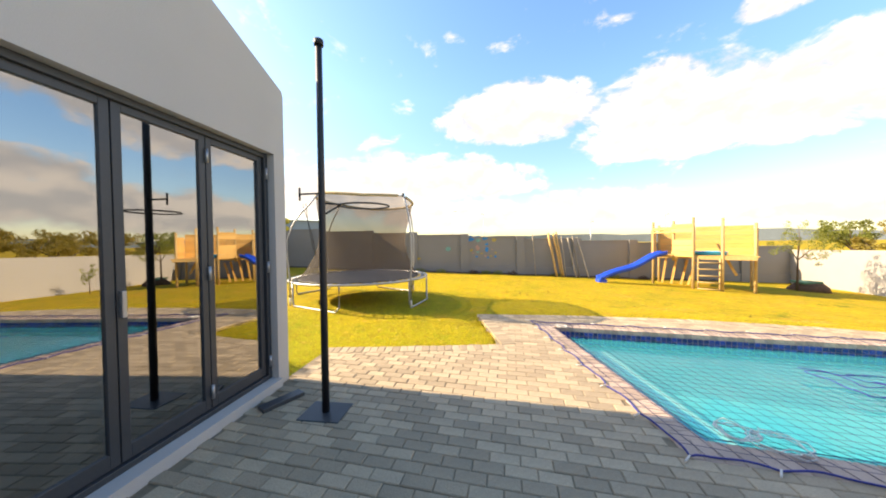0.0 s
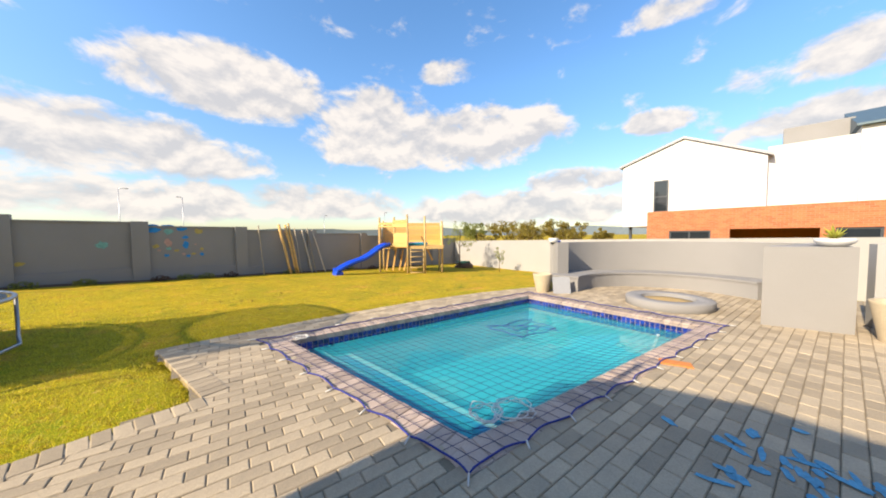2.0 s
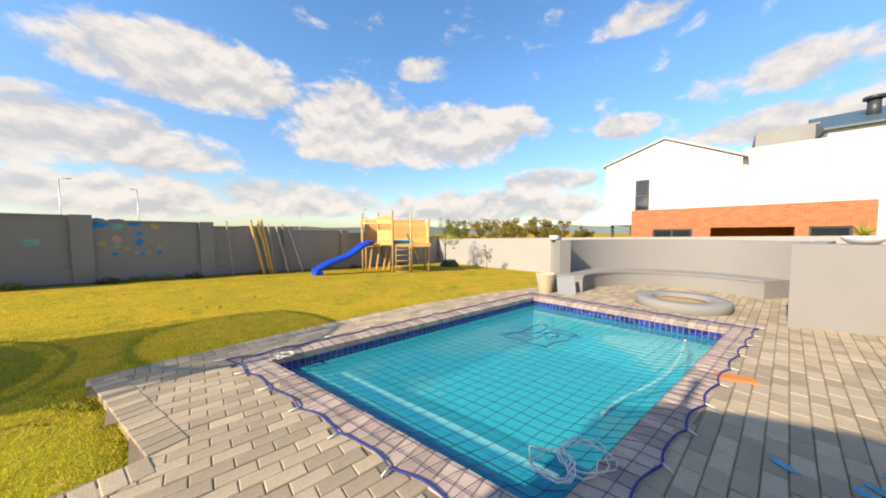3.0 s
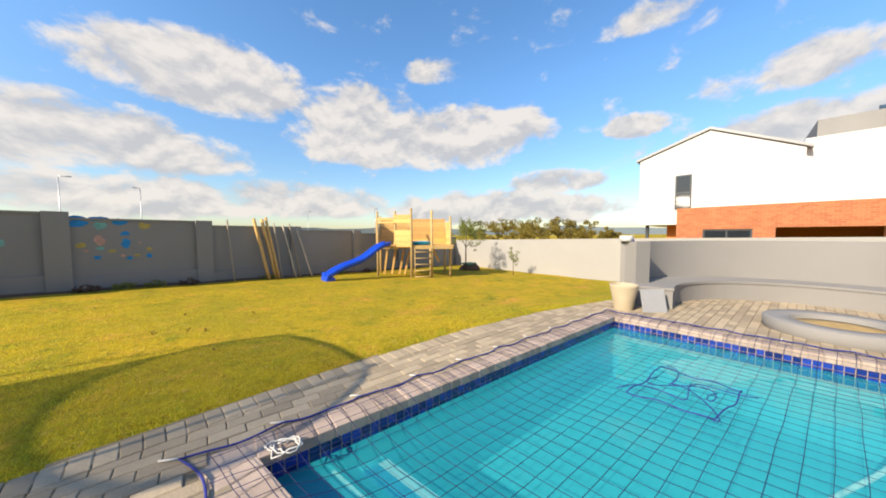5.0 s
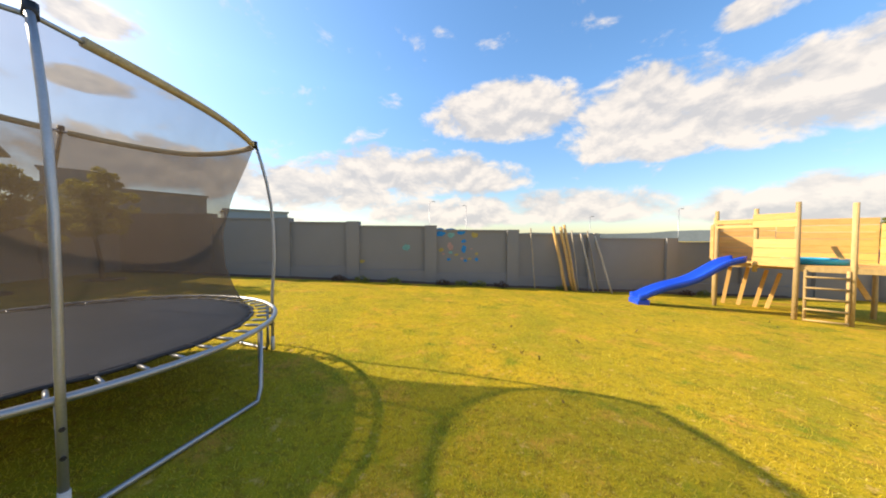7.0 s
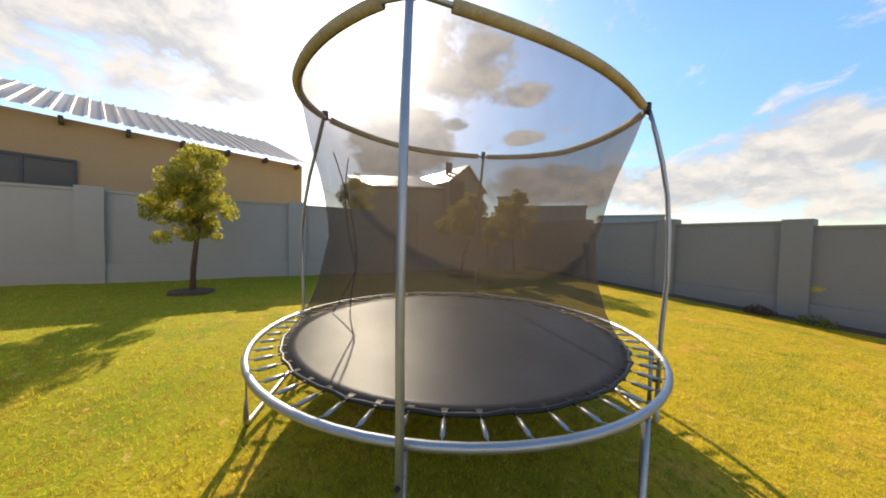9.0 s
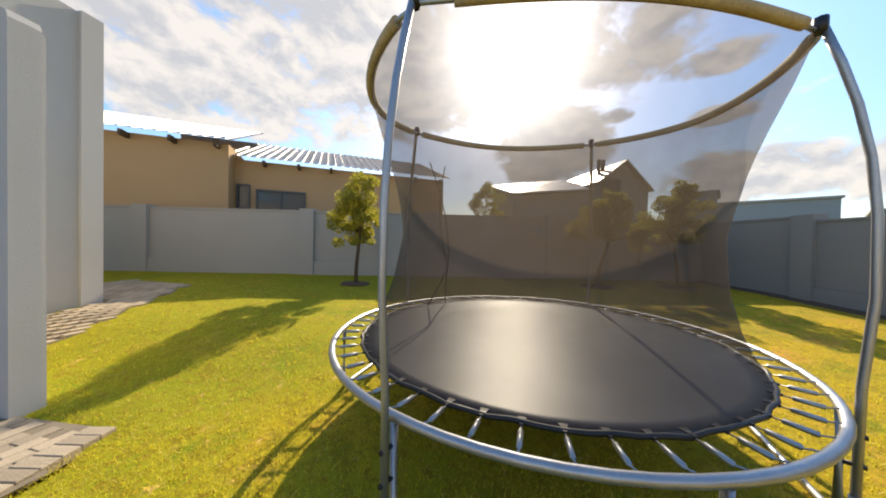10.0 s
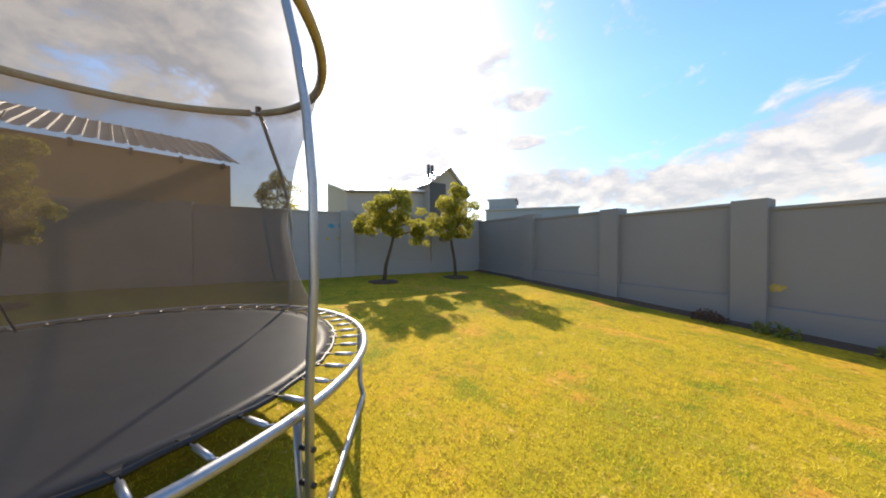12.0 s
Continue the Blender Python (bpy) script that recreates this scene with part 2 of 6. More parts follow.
def lawn_material():
    """Winter grass: green, straw and bare earth in soft patches, with blade-fine grain."""
    m = material("lawn", (0.55, 0.345, 0.018), 0.95, vary=0.30, scale=0.7, fine=55.0, bump=0.8, tint=(0.22, 0.225, 0.016), spec=0.1)
    N, L = m.node_tree.nodes, m.node_tree.links
    b = N["Principled BSDF"]
    src = b.inputs["Base Color"].links[0].from_socket
    co = N.new("ShaderNodeTexCoord")

    def patch(scale, lo, hi, col, src, detail=6.0):
        n, mr, mx = N.new("ShaderNodeTexNoise"), N.new("ShaderNodeMapRange"), N.new("ShaderNodeMixRGB")
        n.inputs["Scale"].default_value, n.inputs["Detail"].default_value, n.inputs["Roughness"].default_value = scale, detail, 0.65
        L.new(co.outputs["Object"], n.inputs["Vector"])
        mr.interpolation_type = "SMOOTHSTEP"
        mr.inputs["From Min"].default_value, mr.inputs["From Max"].default_value = lo, hi
        L.new(n.outputs[0], mr.inputs["Value"])
        L.new(mr.outputs[0], mx.inputs[0])
        L.new(src, mx.inputs[1])
        mx.inputs[2].default_value = (*col, 1)
        return mx.outputs[0]
    src = patch(1.7, 0.52, 0.68, (0.17, 0.19, 0.012), src)
    src = patch(1.3, 0.52, 0.68, (0.55, 0.28, 0.045), src)
    src = patch(0.9, 0.60, 0.70, (0.10, 0.15, 0.010), src, 8.0)
    # greener, damper grass on the house's side
    sp, mg, gx, mn = N.new("ShaderNodeSeparateXYZ"), N.new("ShaderNodeMapRange"), N.new("ShaderNodeMixRGB"), N.new("ShaderNodeMath")
    L.new(co.outputs["Object"], sp.inputs[0])
    n2 = N.new("ShaderNodeTexNoise")
    n2.inputs["Scale"].default_value, n2.inputs["Detail"].default_value = 0.8, 5.0
    L.new(co.outputs["Object"], n2.inputs["Vector"])
    mn.operation = "MULTIPLY_ADD"
    mn.inputs[1].default_value = 5.0
    L.new(n2.outputs[0], mn.inputs[0])
    L.new(sp.outputs["Y"], mn.inputs[2])
    mg.inputs["From Min"].default_value, mg.inputs["From Max"].default_value = 9.2, 6.4
    mg.inputs["To Max"].default_value = 0.65
    L.new(mn.outputs[0], mg.inputs["Value"])
    L.new(mg.outputs[0], gx.inputs[0])
    L.new(src, gx.inputs[1])
    gx.inputs[2].default_value = (0.23, 0.27, 0.013, 1)
    src = gx.outputs[0]
    src = patch(4.5, 0.52, 0.66, (0.25, 0.20, 0.014), src, 7.0)
    src = patch(16.0, 0.50, 0.64, (0.25, 0.17, 0.014), src, 6.0)
    src = patch(7.0, 0.60, 0.70, (0.56, 0.36, 0.10), src, 7.0)
    src = patch(38.0, 0.58, 0.78, (0.60, 0.45, 0.10), src, 3.0)
    src = patch(60.0, 0.62, 0.80, (0.18, 0.15, 0.012), src, 3.0)
    L.new(src, b.inputs["Base Color"])
    return m


M_LAWN = lawn_material()
M_BLADE = leaf_material("grass_blade", (0.58, 0.40, 0.030), (0.32, 0.29, 0.016))
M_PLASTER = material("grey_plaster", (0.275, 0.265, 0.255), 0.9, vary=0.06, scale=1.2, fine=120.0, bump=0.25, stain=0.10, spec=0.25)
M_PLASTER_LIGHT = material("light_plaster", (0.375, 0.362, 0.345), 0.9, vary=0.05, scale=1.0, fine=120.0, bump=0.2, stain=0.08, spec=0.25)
M_HOUSE = material("house_plaster", (0.50, 0.485, 0.46), 0.9, vary=0.05, scale=1.5, fine=140.0, bump=0.3, stain=0.08, spec=0.25)
M_WHITE = material("white_plaster", (0.62, 0.615, 0.605), 0.85, vary=0.03, scale=0.5, fine=60.0, bump=0.1, spec=0.3)
M_TAN = material("tan_plaster", (0.46, 0.31, 0.17), 0.9, vary=0.05, scale=0.8, fine=60.0, bump=0.15, stain=0.08, spec=0.2)
M_PAVER = material("paver", (0.43, 0.34, 0.23), 0.85, vary=0.18, scale=5.0, fine=90.0, bump=0.5, tint=(0.31, 0.255, 0.185), rand=0.17, stain=0.12, spec=0.3)
M_JOINT = material("joint_sand", (0.24, 0.19, 0.125), 0.95, vary=0.2, scale=8.0, fine=150.0, bump=0.4)
M_COPING = material("coping_brick", (0.45, 0.345, 0.28), 0.85, vary=0.15, scale=6.0, fine=90.0, bump=0.4, rand=0.18)
M_POOL = material("pool_plaster", (0.04, 0.40, 0.46), 0.7, vary=0.08, scale=1.2, fine=30.0, bump=0.05)
M_TILE = material("blue_tile", (0.012, 0.040, 0.27), 0.15, vary=0.3, scale=12.0, fine=60.0, bump=0.05, rand=0.45)
M_TILE_WHITE = material("pale_tile", (0.62, 0.66, 0.66), 0.25, vary=0.1, scale=10.0, fine=60.0, bump=0.05, rand=0.15)
M_WATER = see_through("water", (0.55, 0.94, 0.97), 0.02, 1.33, 0.05, 1.6)
# fine scatter in the treated water, under the mirroring surface
wN, wL = M_WATER.node_tree.nodes, M_WATER.node_tree.links
w_dif, w_two = wN.new("ShaderNodeBsdfDiffuse"), wN.new("ShaderNodeMixShader")
w_dif.inputs[0].default_value, w_two.inputs[0].default_value = (0.014, 0.39, 0.46, 1), 0.58
wL.new(wN["Transparent BSDF"].outputs[0], w_two.inputs[1])
wL.new(w_dif.outputs[0], w_two.inputs[2])
wL.new(w_two.outputs[0], wN["Mix Shader"].inputs[1])
M_GLASS = see_through("glass", (0.84, 0.90, 0.92), 0.01, 4.8)
M_DARK_GLASS = material("dark_glass", (0.02, 0.025, 0.03), 0.05, vary=0.1, bump=0.0, spec=0.6)
M_ALU = material("charcoal_aluminium", (0.055, 0.062, 0.070), 0.45, 0.3, vary=0.08, scale=4.0, bump=0.05)
M_STEEL = material("galvanised_steel", (0.44, 0.445, 0.455), 0.42, 0.8, vary=0.12, scale=9.0, fine=80.0, bump=0.06)
M_BLACK = material("black_plastic", (0.012, 0.012, 0.014), 0.5, vary=0.15, scale=8.0, bump=0.1)
M_MAT = material("jumping_mat", (0.085, 0.083, 0.085), 0.38, vary=0.3, scale=4.0, fine=220.0, bump=0.12, spec=0.55, stain=0.35)
M_NET = fabric_net("safety_net", (0.038, 0.032, 0.028), 0.43)
M_SLEEVE = material("foam_sleeve", (0.52, 0.42, 0.24), 0.8, vary=0.25, scale=7.0, fine=60.0, bump=0.3, tint=(0.30, 0.22, 0.12))
M_WOOD = material("pine", (0.76, 0.47, 0.16), 0.7, vary=0.2, scale=3.0, fine=18.0, bump=0.2, tint=(0.55, 0.29, 0.08), stretch=(1, 1, 8), rand=0.12)
M_POLE = material("treated_pole", (0.56, 0.38, 0.16), 0.8, vary=0.25, scale=5.0, fine=40.0, bump=0.3, stretch=(4, 4, 1), rand=0.2)
M_LATH = material("grey_lath", (0.50, 0.42, 0.31), 0.85, vary=0.25, scale=5.0, fine=40.0, bump=0.3, stretch=(4, 4, 1), rand=0.3)
M_SLIDE = material("blue_plastic", (0.008, 0.075, 0.62), 0.28, vary=0.08, scale=2.0, bump=0.03)
M_TURQ = material("turquoise_plastic", (0.02, 0.42, 0.62), 0.3, vary=0.1, bump=0.03)
M_BRICK = brick_material("orange_brick", (0.36, 0.105, 0.04), (0.46, 0.16, 0.06), (0.36, 0.22, 0.14))
M_ROOF = material("grey_sheet_roof", (0.30, 0.30, 0.31), 0.5, 0.2, vary=0.08, bump=0.05)
M_ROOF_PALE = material("pale_sheet_roof", (0.62, 0.60, 0.60), 0.35, 0.4, vary=0.08, bump=0.05)
M_ROOF_BLUE = material("slate_blue_roof", (0.085, 0.13, 0.155), 0.45, 0.2, vary=0.1, bump=0.05)
M_BLOCK = material("blue_grey_render", (0.26, 0.31, 0.36), 0.8, vary=0.06, scale=0.6, bump=0.05)
M_POT = material("cream_pot", (0.50, 0.41, 0.28), 0.8, vary=0.12, scale=5.0, fine=50.0, bump=0.2)
M_SAND = material("pit_sand", (0.50, 0.33, 0.13), 0.95, vary=0.2, scale=10.0, bump=0.5)
M_TERRACOTTA = material("terracotta", (0.62, 0.21, 0.05), 0.8, vary=0.15, scale=9.0, bump=0.2)
M_SLATE = material("grey_board", (0.33, 0.34, 0.36), 0.7, vary=0.12, scale=3.0, bump=0.15)
M_BARK = material("bark", (0.13, 0.085, 0.05), 0.95, vary=0.35, scale=12.0, fine=60.0, bump=0.8)
M_LEAF = leaf_material("leaf_olive", (0.30, 0.27, 0.03), (0.15, 0.15, 0.015))
M_LEAF_FAR = leaf_material("leaf_far", (0.26, 0.20, 0.035), (0.14, 0.12, 0.02))
M_LEAF_GREEN = leaf_material("leaf_green", (0.20, 0.21, 0.04), (0.10, 0.12, 0.02))
M_SOIL = material("soil", (0.13, 0.075, 0.045), 0.98, vary=0.4, scale=14.0, fine=80.0, bump=0.8)
M_CORD = material("blue_cord", (0.020, 0.030, 0.24), 0.75, vary=0.2, bump=0.1)
M_CORD_DARK = material("navy_cord", (0.010, 0.014, 0.10), 0.8, vary=0.2, bump=0.1)
M_CORD_WHITE = material("white_cord", (0.68, 0.66, 0.62), 0.8, vary=0.15, bump=0.1)
M_CHALK_BLUE = material("blue_chalk", (0.10, 0.36, 0.52), 0.95, vary=0.3, scale=14.0, bump=0.1)
M_PAINT_BLUE = material("blue_wall_paint", (0.015, 0.27, 0.66), 0.9, vary=0.25, scale=9.0, bump=0.1)
M_CHALK_YELLOW = material("yellow_paint", (0.55, 0.42, 0.12), 0.95, vary=0.3, scale=14.0, bump=0.1)
M_CHALK_PINK = material("pink_paint", (0.60, 0.36, 0.30), 0.95, vary=0.3, scale=14.0, bump=0.1)
M_CHALK_TEAL = material("teal_paint", (0.20, 0.46, 0.42), 0.95, vary=0.3, scale=14.0, bump=0.1)
M_FLOOR_IN = material("pale_floor_tile", (0.78, 0.80, 0.82), 0.25, vary=0.05, scale=1.0, bump=0.02)
M_CURTAIN = material("pale_curtain", (0.62, 0.58, 0.50), 0.9, vary=0.08, scale=3.0, bump=0.1)
M_GREEN = material("green_tarp", (0.05, 0.20, 0.10), 0.6, vary=0.2, bump=0.2)
M_PLANT_YELLOW = leaf_material("leaf_yellow", (0.42, 0.38, 0.06), (0.20, 0.26, 0.04))


# ---- mesh helpers ----
def bm_box(bm, lo, hi, m=None):
    vs = [bm.verts.new((x, y, z)) for x in (lo[0], hi[0]) for y in (lo[1], hi[1]) for z in (lo[2], hi[2])]
    for f in ((0, 1, 3, 2), (4, 6, 7, 5), (0, 4, 5, 1), (2, 3, 7, 6), (0, 2, 6, 4), (1, 5, 7, 3)):
        bm.faces.new([vs[i] for i in f])
    if m is not None:
        bmesh.ops.transform(bm, matrix=m, verts=vs)
    return vs


def bm_prism(bm, poly, z0, z1, m=None):
    """A prism over a plan polygon; z0 and z1 may be numbers or one number a corner."""
    n = len(poly)
    zz = lambda z, i: z[i] if isinstance(z, (list, tuple)) else z
    lo = [bm.verts.new((*p, zz(z0, i))) for i, p in enumerate(poly)]
    hi = [bm.verts.new((*p, zz(z1, i))) for i, p in enumerate(poly)]
    bm.faces.new(lo[::-1])
    bm.faces.new(hi)
    for i in range(n):
        j = (i + 1) % n
        bm.faces.new((lo[i], lo[j], hi[j], hi[i]))
    if m is not None:
        bmesh.ops.transform(bm, matrix=m, verts=lo + hi)
    return lo + hi


def bm_tube(bm, pts, r, sides=8, closed=False):
    """A round tube along a line of points; r is a number or one number a point."""
    pts = [Vector(p) for p in pts]
    n = len(pts)
    rings = []
    ref = Vector((0, 0, 1))
    for i, p in enumerate(pts):
        a = pts[(i - 1) % n] if (closed or i > 0) else p
        b = pts[(i + 1) % n] if (closed or i < n - 1) else p
        d = (b - a).normalized()
        u = d.cross(ref)
        if u.length < 0.05:
            u = d.cross(Vector((1, 0, 0)))
        u.normalize()
        v = u.cross(d).normalized()
        rr = r[i] if isinstance(r, (list, tuple)) else r
        rings.append([bm.verts.new(p + (u * math.cos(2 * math.pi * k / sides) + v * math.sin(2 * math.pi * k / sides)) * rr) for k in range(sides)])
    for i in range(n if closed else n - 1):
        A, B = rings[i], rings[(i + 1) % n]
        for k in range(sides):
            f = bm.faces.new((A[k], A[(k + 1) % sides], B[(k + 1) % sides], B[k]))
            f.smooth = True
    if not closed:
        bm.faces.new(rings[0][::-1])
        bm.faces.new(rings[-1])


def bm_lathe(bm, profile, centre=(0, 0, 0), sides=24):
    rings = [[bm.verts.new((centre[0] + r * math.cos(2 * math.pi * k / sides), centre[1] + r * math.sin(2 * math.pi * k / sides), centre[2] + z)) for k in range(sides)] for r, z in profile]
    for A, B in zip(rings, rings[1:]):
        for k in range(sides):
            f = bm.faces.new((A[k], A[(k + 1) % sides], B[(k + 1) % sides], B[k]))
            f.smooth = True
    bm.faces.new(rings[0][::-1])
    bm.faces.new(rings[-1])


def finish(bm, name, mat):
    bmesh.ops.recalc_face_normals(bm, faces=bm.faces)
    me = bpy.data.meshes.new(name)
    bm.to_mesh(me)
    bm.free()
    me.materials.append(mat)
    return me


def part(name, bm, mat, parent=None, label=""):
    """Links a bmesh as one mesh object, under a thing or a part where one is given."""
    ob = new(name, finish(bm, name, mat))
    if parent is not None:
        ob.parent = parent
    if label:
        ob["label"] = label
    return ob


def thing(name, label, category, at=(0, 0, 0), rz=0.0, group="", kind=""):
    e = new(name)
    e.empty_display_size = 0.2
    e.location, e.rotation_euler = at, (0, 0, radians(rz))
    return tagged(e, label, category, group, kind)


def bevel(bm, w, seg=2):
    bmesh.ops.bevel(bm, geom=list(bm.edges), offset=w, segments=seg, affect="EDGES", profile=0.5)


def box_part(name, lo, hi, mat, parent=None, label="", bev=0.0, m=None):
    bm = bmesh.new()
    bm_box(bm, lo, hi, m)
    if bev:
        bevel(bm, bev)
    return part(name, bm, mat, parent, label)


def raw_part(name, verts, faces, mat, parent=None, label=""):
    me = bpy.data.meshes.new(name)
    me.from_pydata(verts, [], faces)
    me.materials.append(mat)
    ob = new(name, me)
    if parent is not None:
        ob.parent = parent
    if label:
        ob["label"] = label
    return ob


# ---- plan ----
POOL = [(2.10, 1.58), (1.67, 4.70), (6.80, 4.06), (6.70, 0.90)]     # near, house-side far, far, right
def pool_at(u, v):
    """A plan point from the pool's own share of length (u) and width (v)."""
    a, b, c, d = (Vector(p) for p in POOL)
    return a * (1 - u) * (1 - v) + b * (1 - u) * v + c * u * v + d * u * (1 - v)


PAVED = [(-1.95, 3.22), (-1.30, 3.31), (0.66, 3.62), (0.26, 5.50), (2.40, 5.55), (4.45, 5.42), (6.30, 5.06), (8.35, 4.42), (11.2, 3.4), (11.6, -6.5), (-1.95, -6.5)]


def inside(p, poly):
    x, y = p
    hit = False
    for (x0, y0), (x1, y1) in zip(poly, poly[1:] + poly[:1]):
        if (y0 > y) != (y1 > y) and x < (x1 - x0) * (y - y0) / (y1 - y0) + x0:
            hit = not hit
    return hit


def edge_distance(p, poly):
    q, best = Vector(p), 1e9
    for a, b in zip(poly, poly[1:] + poly[:1]):
        a, b = Vector(a), Vector(b)
        t = max(0, min(1, (q - a).dot(b - a) / (b - a).length_squared))
        best = min(best, (q - a - (b - a) * t).length)
    return best


def slope(x, y):
    """The garden's fall: down towards the east."""
    x, y = max(-16, min(22, x)), max(-8, min(20, y))
    return 0.169 - 0.0113 * (y - 3.6) - 0.0444 * (x + 2.4)


def ground_z(x, y):
    if inside((x, y), PAVED):
        return -0.012
    d = edge_distance((x, y), PAVED)
    f = min(1.0, d / 2.2)
    f = f * f * (3 - 2 * f)
    n = 0.03 * noise.noise(Vector((x * 0.5, y * 0.5, 3.0))) * f
    return -0.012 * (1 - f) + slope(x, y) * f + n


# ---- ground ----
def build_ground():
    xs = [-900, -400, -180, -90, -50, -32, -22] + [-16 + 0.4 * i for i in range(95)] + [24, 28, 34, 50, 90, 180, 400, 900]
    ys = [-900, -400, -180, -90, -50, -30, -20, -14] + [-9 + 0.4 * i for i in range(74)] + [22, 26, 34, 50, 90, 180, 400, 900]
    nx, ny = len(xs), len(ys)
    verts = []
    hole = [tuple(pool_at(u, v)) for u, v in ((-0.03, -0.04), (-0.03, 1.04), (1.03, 1.04), (1.03, -0.04))]
    for x in xs:
        for y in ys:
            if inside((x, y), PAVED):
                z = -0.2
                if inside((x, y), hole) or edge_distance((x, y), hole) < 0.45:
                    z = -2.3
            else:
                z = ground_z(x, y)
            verts.append((x, y, z))
    faces = [(i * ny + j, (i + 1) * ny + j, (i + 1) * ny + j + 1, i * ny + j + 1) for i in range(nx - 1) for j in range(ny - 1)]
    ob = raw_part("ground", verts, faces, M_LAWN)
    for p in ob.data.polygons:
        p.use_smooth = True
    tagged(ob, "sunlit winter lawn, yellow-green with worn patches", "lawn", kind="structure")


build_ground()
# ---- boundary walls ----
def panel_wall(name, p, q, spec, thick, label, top_of, base_of, mat):
    """A plastered wall from p to q with piers and recessed panels; spec holds the piers' stations along it."""
    a, b = Vector(p), Vector(q)
    d = (b - a).normalized()
    length = (b - a).length
    m = Matrix.Translation((a.x, a.y, 0)) @ Matrix.Rotation(math.atan2(d.y, d.x), 4, "Z")
    bm = bmesh.new()
    st = [0.0] + [s for s in spec] + [length]
    for s0, s1 in zip(st, st[1:]):
        mid = a + d * (s0 + s1) / 2
        t = top_of(mid.x, mid.y)
        bs = base_of(mid.x, mid.y) - 0.35
        bm_box(bm, (s0, -thick / 2, bs), (s1, thick / 2, t), m)                              # panel
        bm_box(bm, (s0, -thick / 2 - 0.07, bs), (s1, -thick / 2 + 0.01, bs + 0.35 + 0.42), m)  # plinth
        bm_box(bm, (s0 - 0.005, -thick / 2 - 0.03, t - 0.004), (s1 + 0.005, thick / 2 + 0.03, t + 0.05), m)  # coping
    for s in spec:
        c = a + d * s
        t = max(top_of((a + d * (s + e)).x, (a + d * (s + e)).y) for e in (-0.6, 0.6))
        bm_box(bm, (s - 0.22, -thick / 2 - 0.115, base_of(c.x, c.y) - 0.35), (s + 0.22, thick / 2 + 0.04, t + 0.10), m)
    ob = part(name, bm, mat)
    return tagged(ob, label, "wall", kind="structure")


NW, NE = (-11.25, 13.55), (17.40, 17.75)
wall_top = lambda x, y: slope(x, y) + 1.98
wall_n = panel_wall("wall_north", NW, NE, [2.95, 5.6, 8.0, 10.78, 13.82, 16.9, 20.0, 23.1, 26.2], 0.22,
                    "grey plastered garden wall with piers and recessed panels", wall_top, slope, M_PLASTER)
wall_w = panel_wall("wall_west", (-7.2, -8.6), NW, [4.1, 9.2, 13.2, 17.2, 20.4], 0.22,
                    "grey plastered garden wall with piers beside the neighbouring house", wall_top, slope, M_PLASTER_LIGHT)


def plain_wall(name, pts, z0, z1, thick, mat, label, cope=0.0):
    bm = bmesh.new()
    for p, q in zip(pts, pts[1:]):
        a, b = Vector(p), Vector(q)
        d = (b - a).normalized()
        n = Vector((-d.y, d.x)) * thick / 2
        poly = [tuple(a - n), tuple(b - n), tuple(b + n), tuple(a + n)]
        zz = lambda z: [z(*w) if callable(z) else z for w in poly]
        bm_prism(bm, poly, zz(z0), zz(z1))
    ob = part(name, bm, mat)
    return tagged(ob, label, "wall", kind="structure")


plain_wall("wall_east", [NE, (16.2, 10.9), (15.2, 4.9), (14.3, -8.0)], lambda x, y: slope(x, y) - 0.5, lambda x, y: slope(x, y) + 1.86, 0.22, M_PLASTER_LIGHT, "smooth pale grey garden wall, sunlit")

# ---- seating nook east of the pool ----
PIT = (8.40, 1.55)                   # centre of the round wall
FIRE = (8.02, 1.58)


def arc(r, a0, a1, n=20):
    return [(PIT[0] + r * math.cos(radians(a0 + (a1 - a0) * i / n)), PIT[1] + r * math.sin(radians(a0 + (a1 - a0) * i / n))) for i in range(n + 1)]


def ring_piece(name, r0, r1, a0, a1, z0, z1, mat, parent=None, n=96):
    bm = bmesh.new()
    bm_prism(bm, arc(r0, a0, a1, n) + arc(r1, a0, a1, n)[::-1], z0, z1)
    return part(name, bm, mat, parent)


tagged(ring_piece("wall_nook", 2.62, 2.86, 89, -40, -0.3, 1.25, M_PLASTER), "low curved grey plastered wall round the fire pit", "wall", kind="structure")
plain_wall("wall_nook_wing", [(8.36, 3.98), (8.64, 4.32)], -0.5, 1.26, 0.30, M_PLASTER, "grey plastered end of the low garden wall")
def plan_wall(name, poly, z0, z1, mat, label):
    bm = bmesh.new()
    bm_prism(bm, poly, z0, z1)
    return tagged(part(name, bm, mat), label, "wall", kind="structure")


plan_wall("wall_nook_block", [(7.50, 0.27), (7.72, -0.64), (8.20, -0.60), (8.20, 0.15)], -0.3, 1.27, M_PLASTER, "low grey plastered wall beside the pool terrace")
plan_wall("wall_nook_return", [(8.202, 0.13), (8.202, -0.12), (10.55, -0.62), (10.60, -0.38)], -0.3, 1.262, M_PLASTER, "low grey plastered return wall")
plain_wall("wall_terrace", [(8.55, -0.85), (9.6, -6.6)], -0.3, 1.30, 0.24, M_PLASTER_LIGHT, "grey plastered wall at the terrace's edge")
bench = thing("built_in_bench", "curved grey plastered bench built against the low wall", "bench")
ring_piece("bench_base", 1.92, 2.615, 100, -38, -0.2, 0.36, M_PLASTER, bench)
ring_piece("bench_seat", 1.90, 2.618, 100.6, -38, 0.361, 0.41, M_PLASTER, bench)
pit = thing("fire_pit", "round grey plastered fire pit filled with sand", "fire pit", (*FIRE, 0))
bm = bmesh.new()
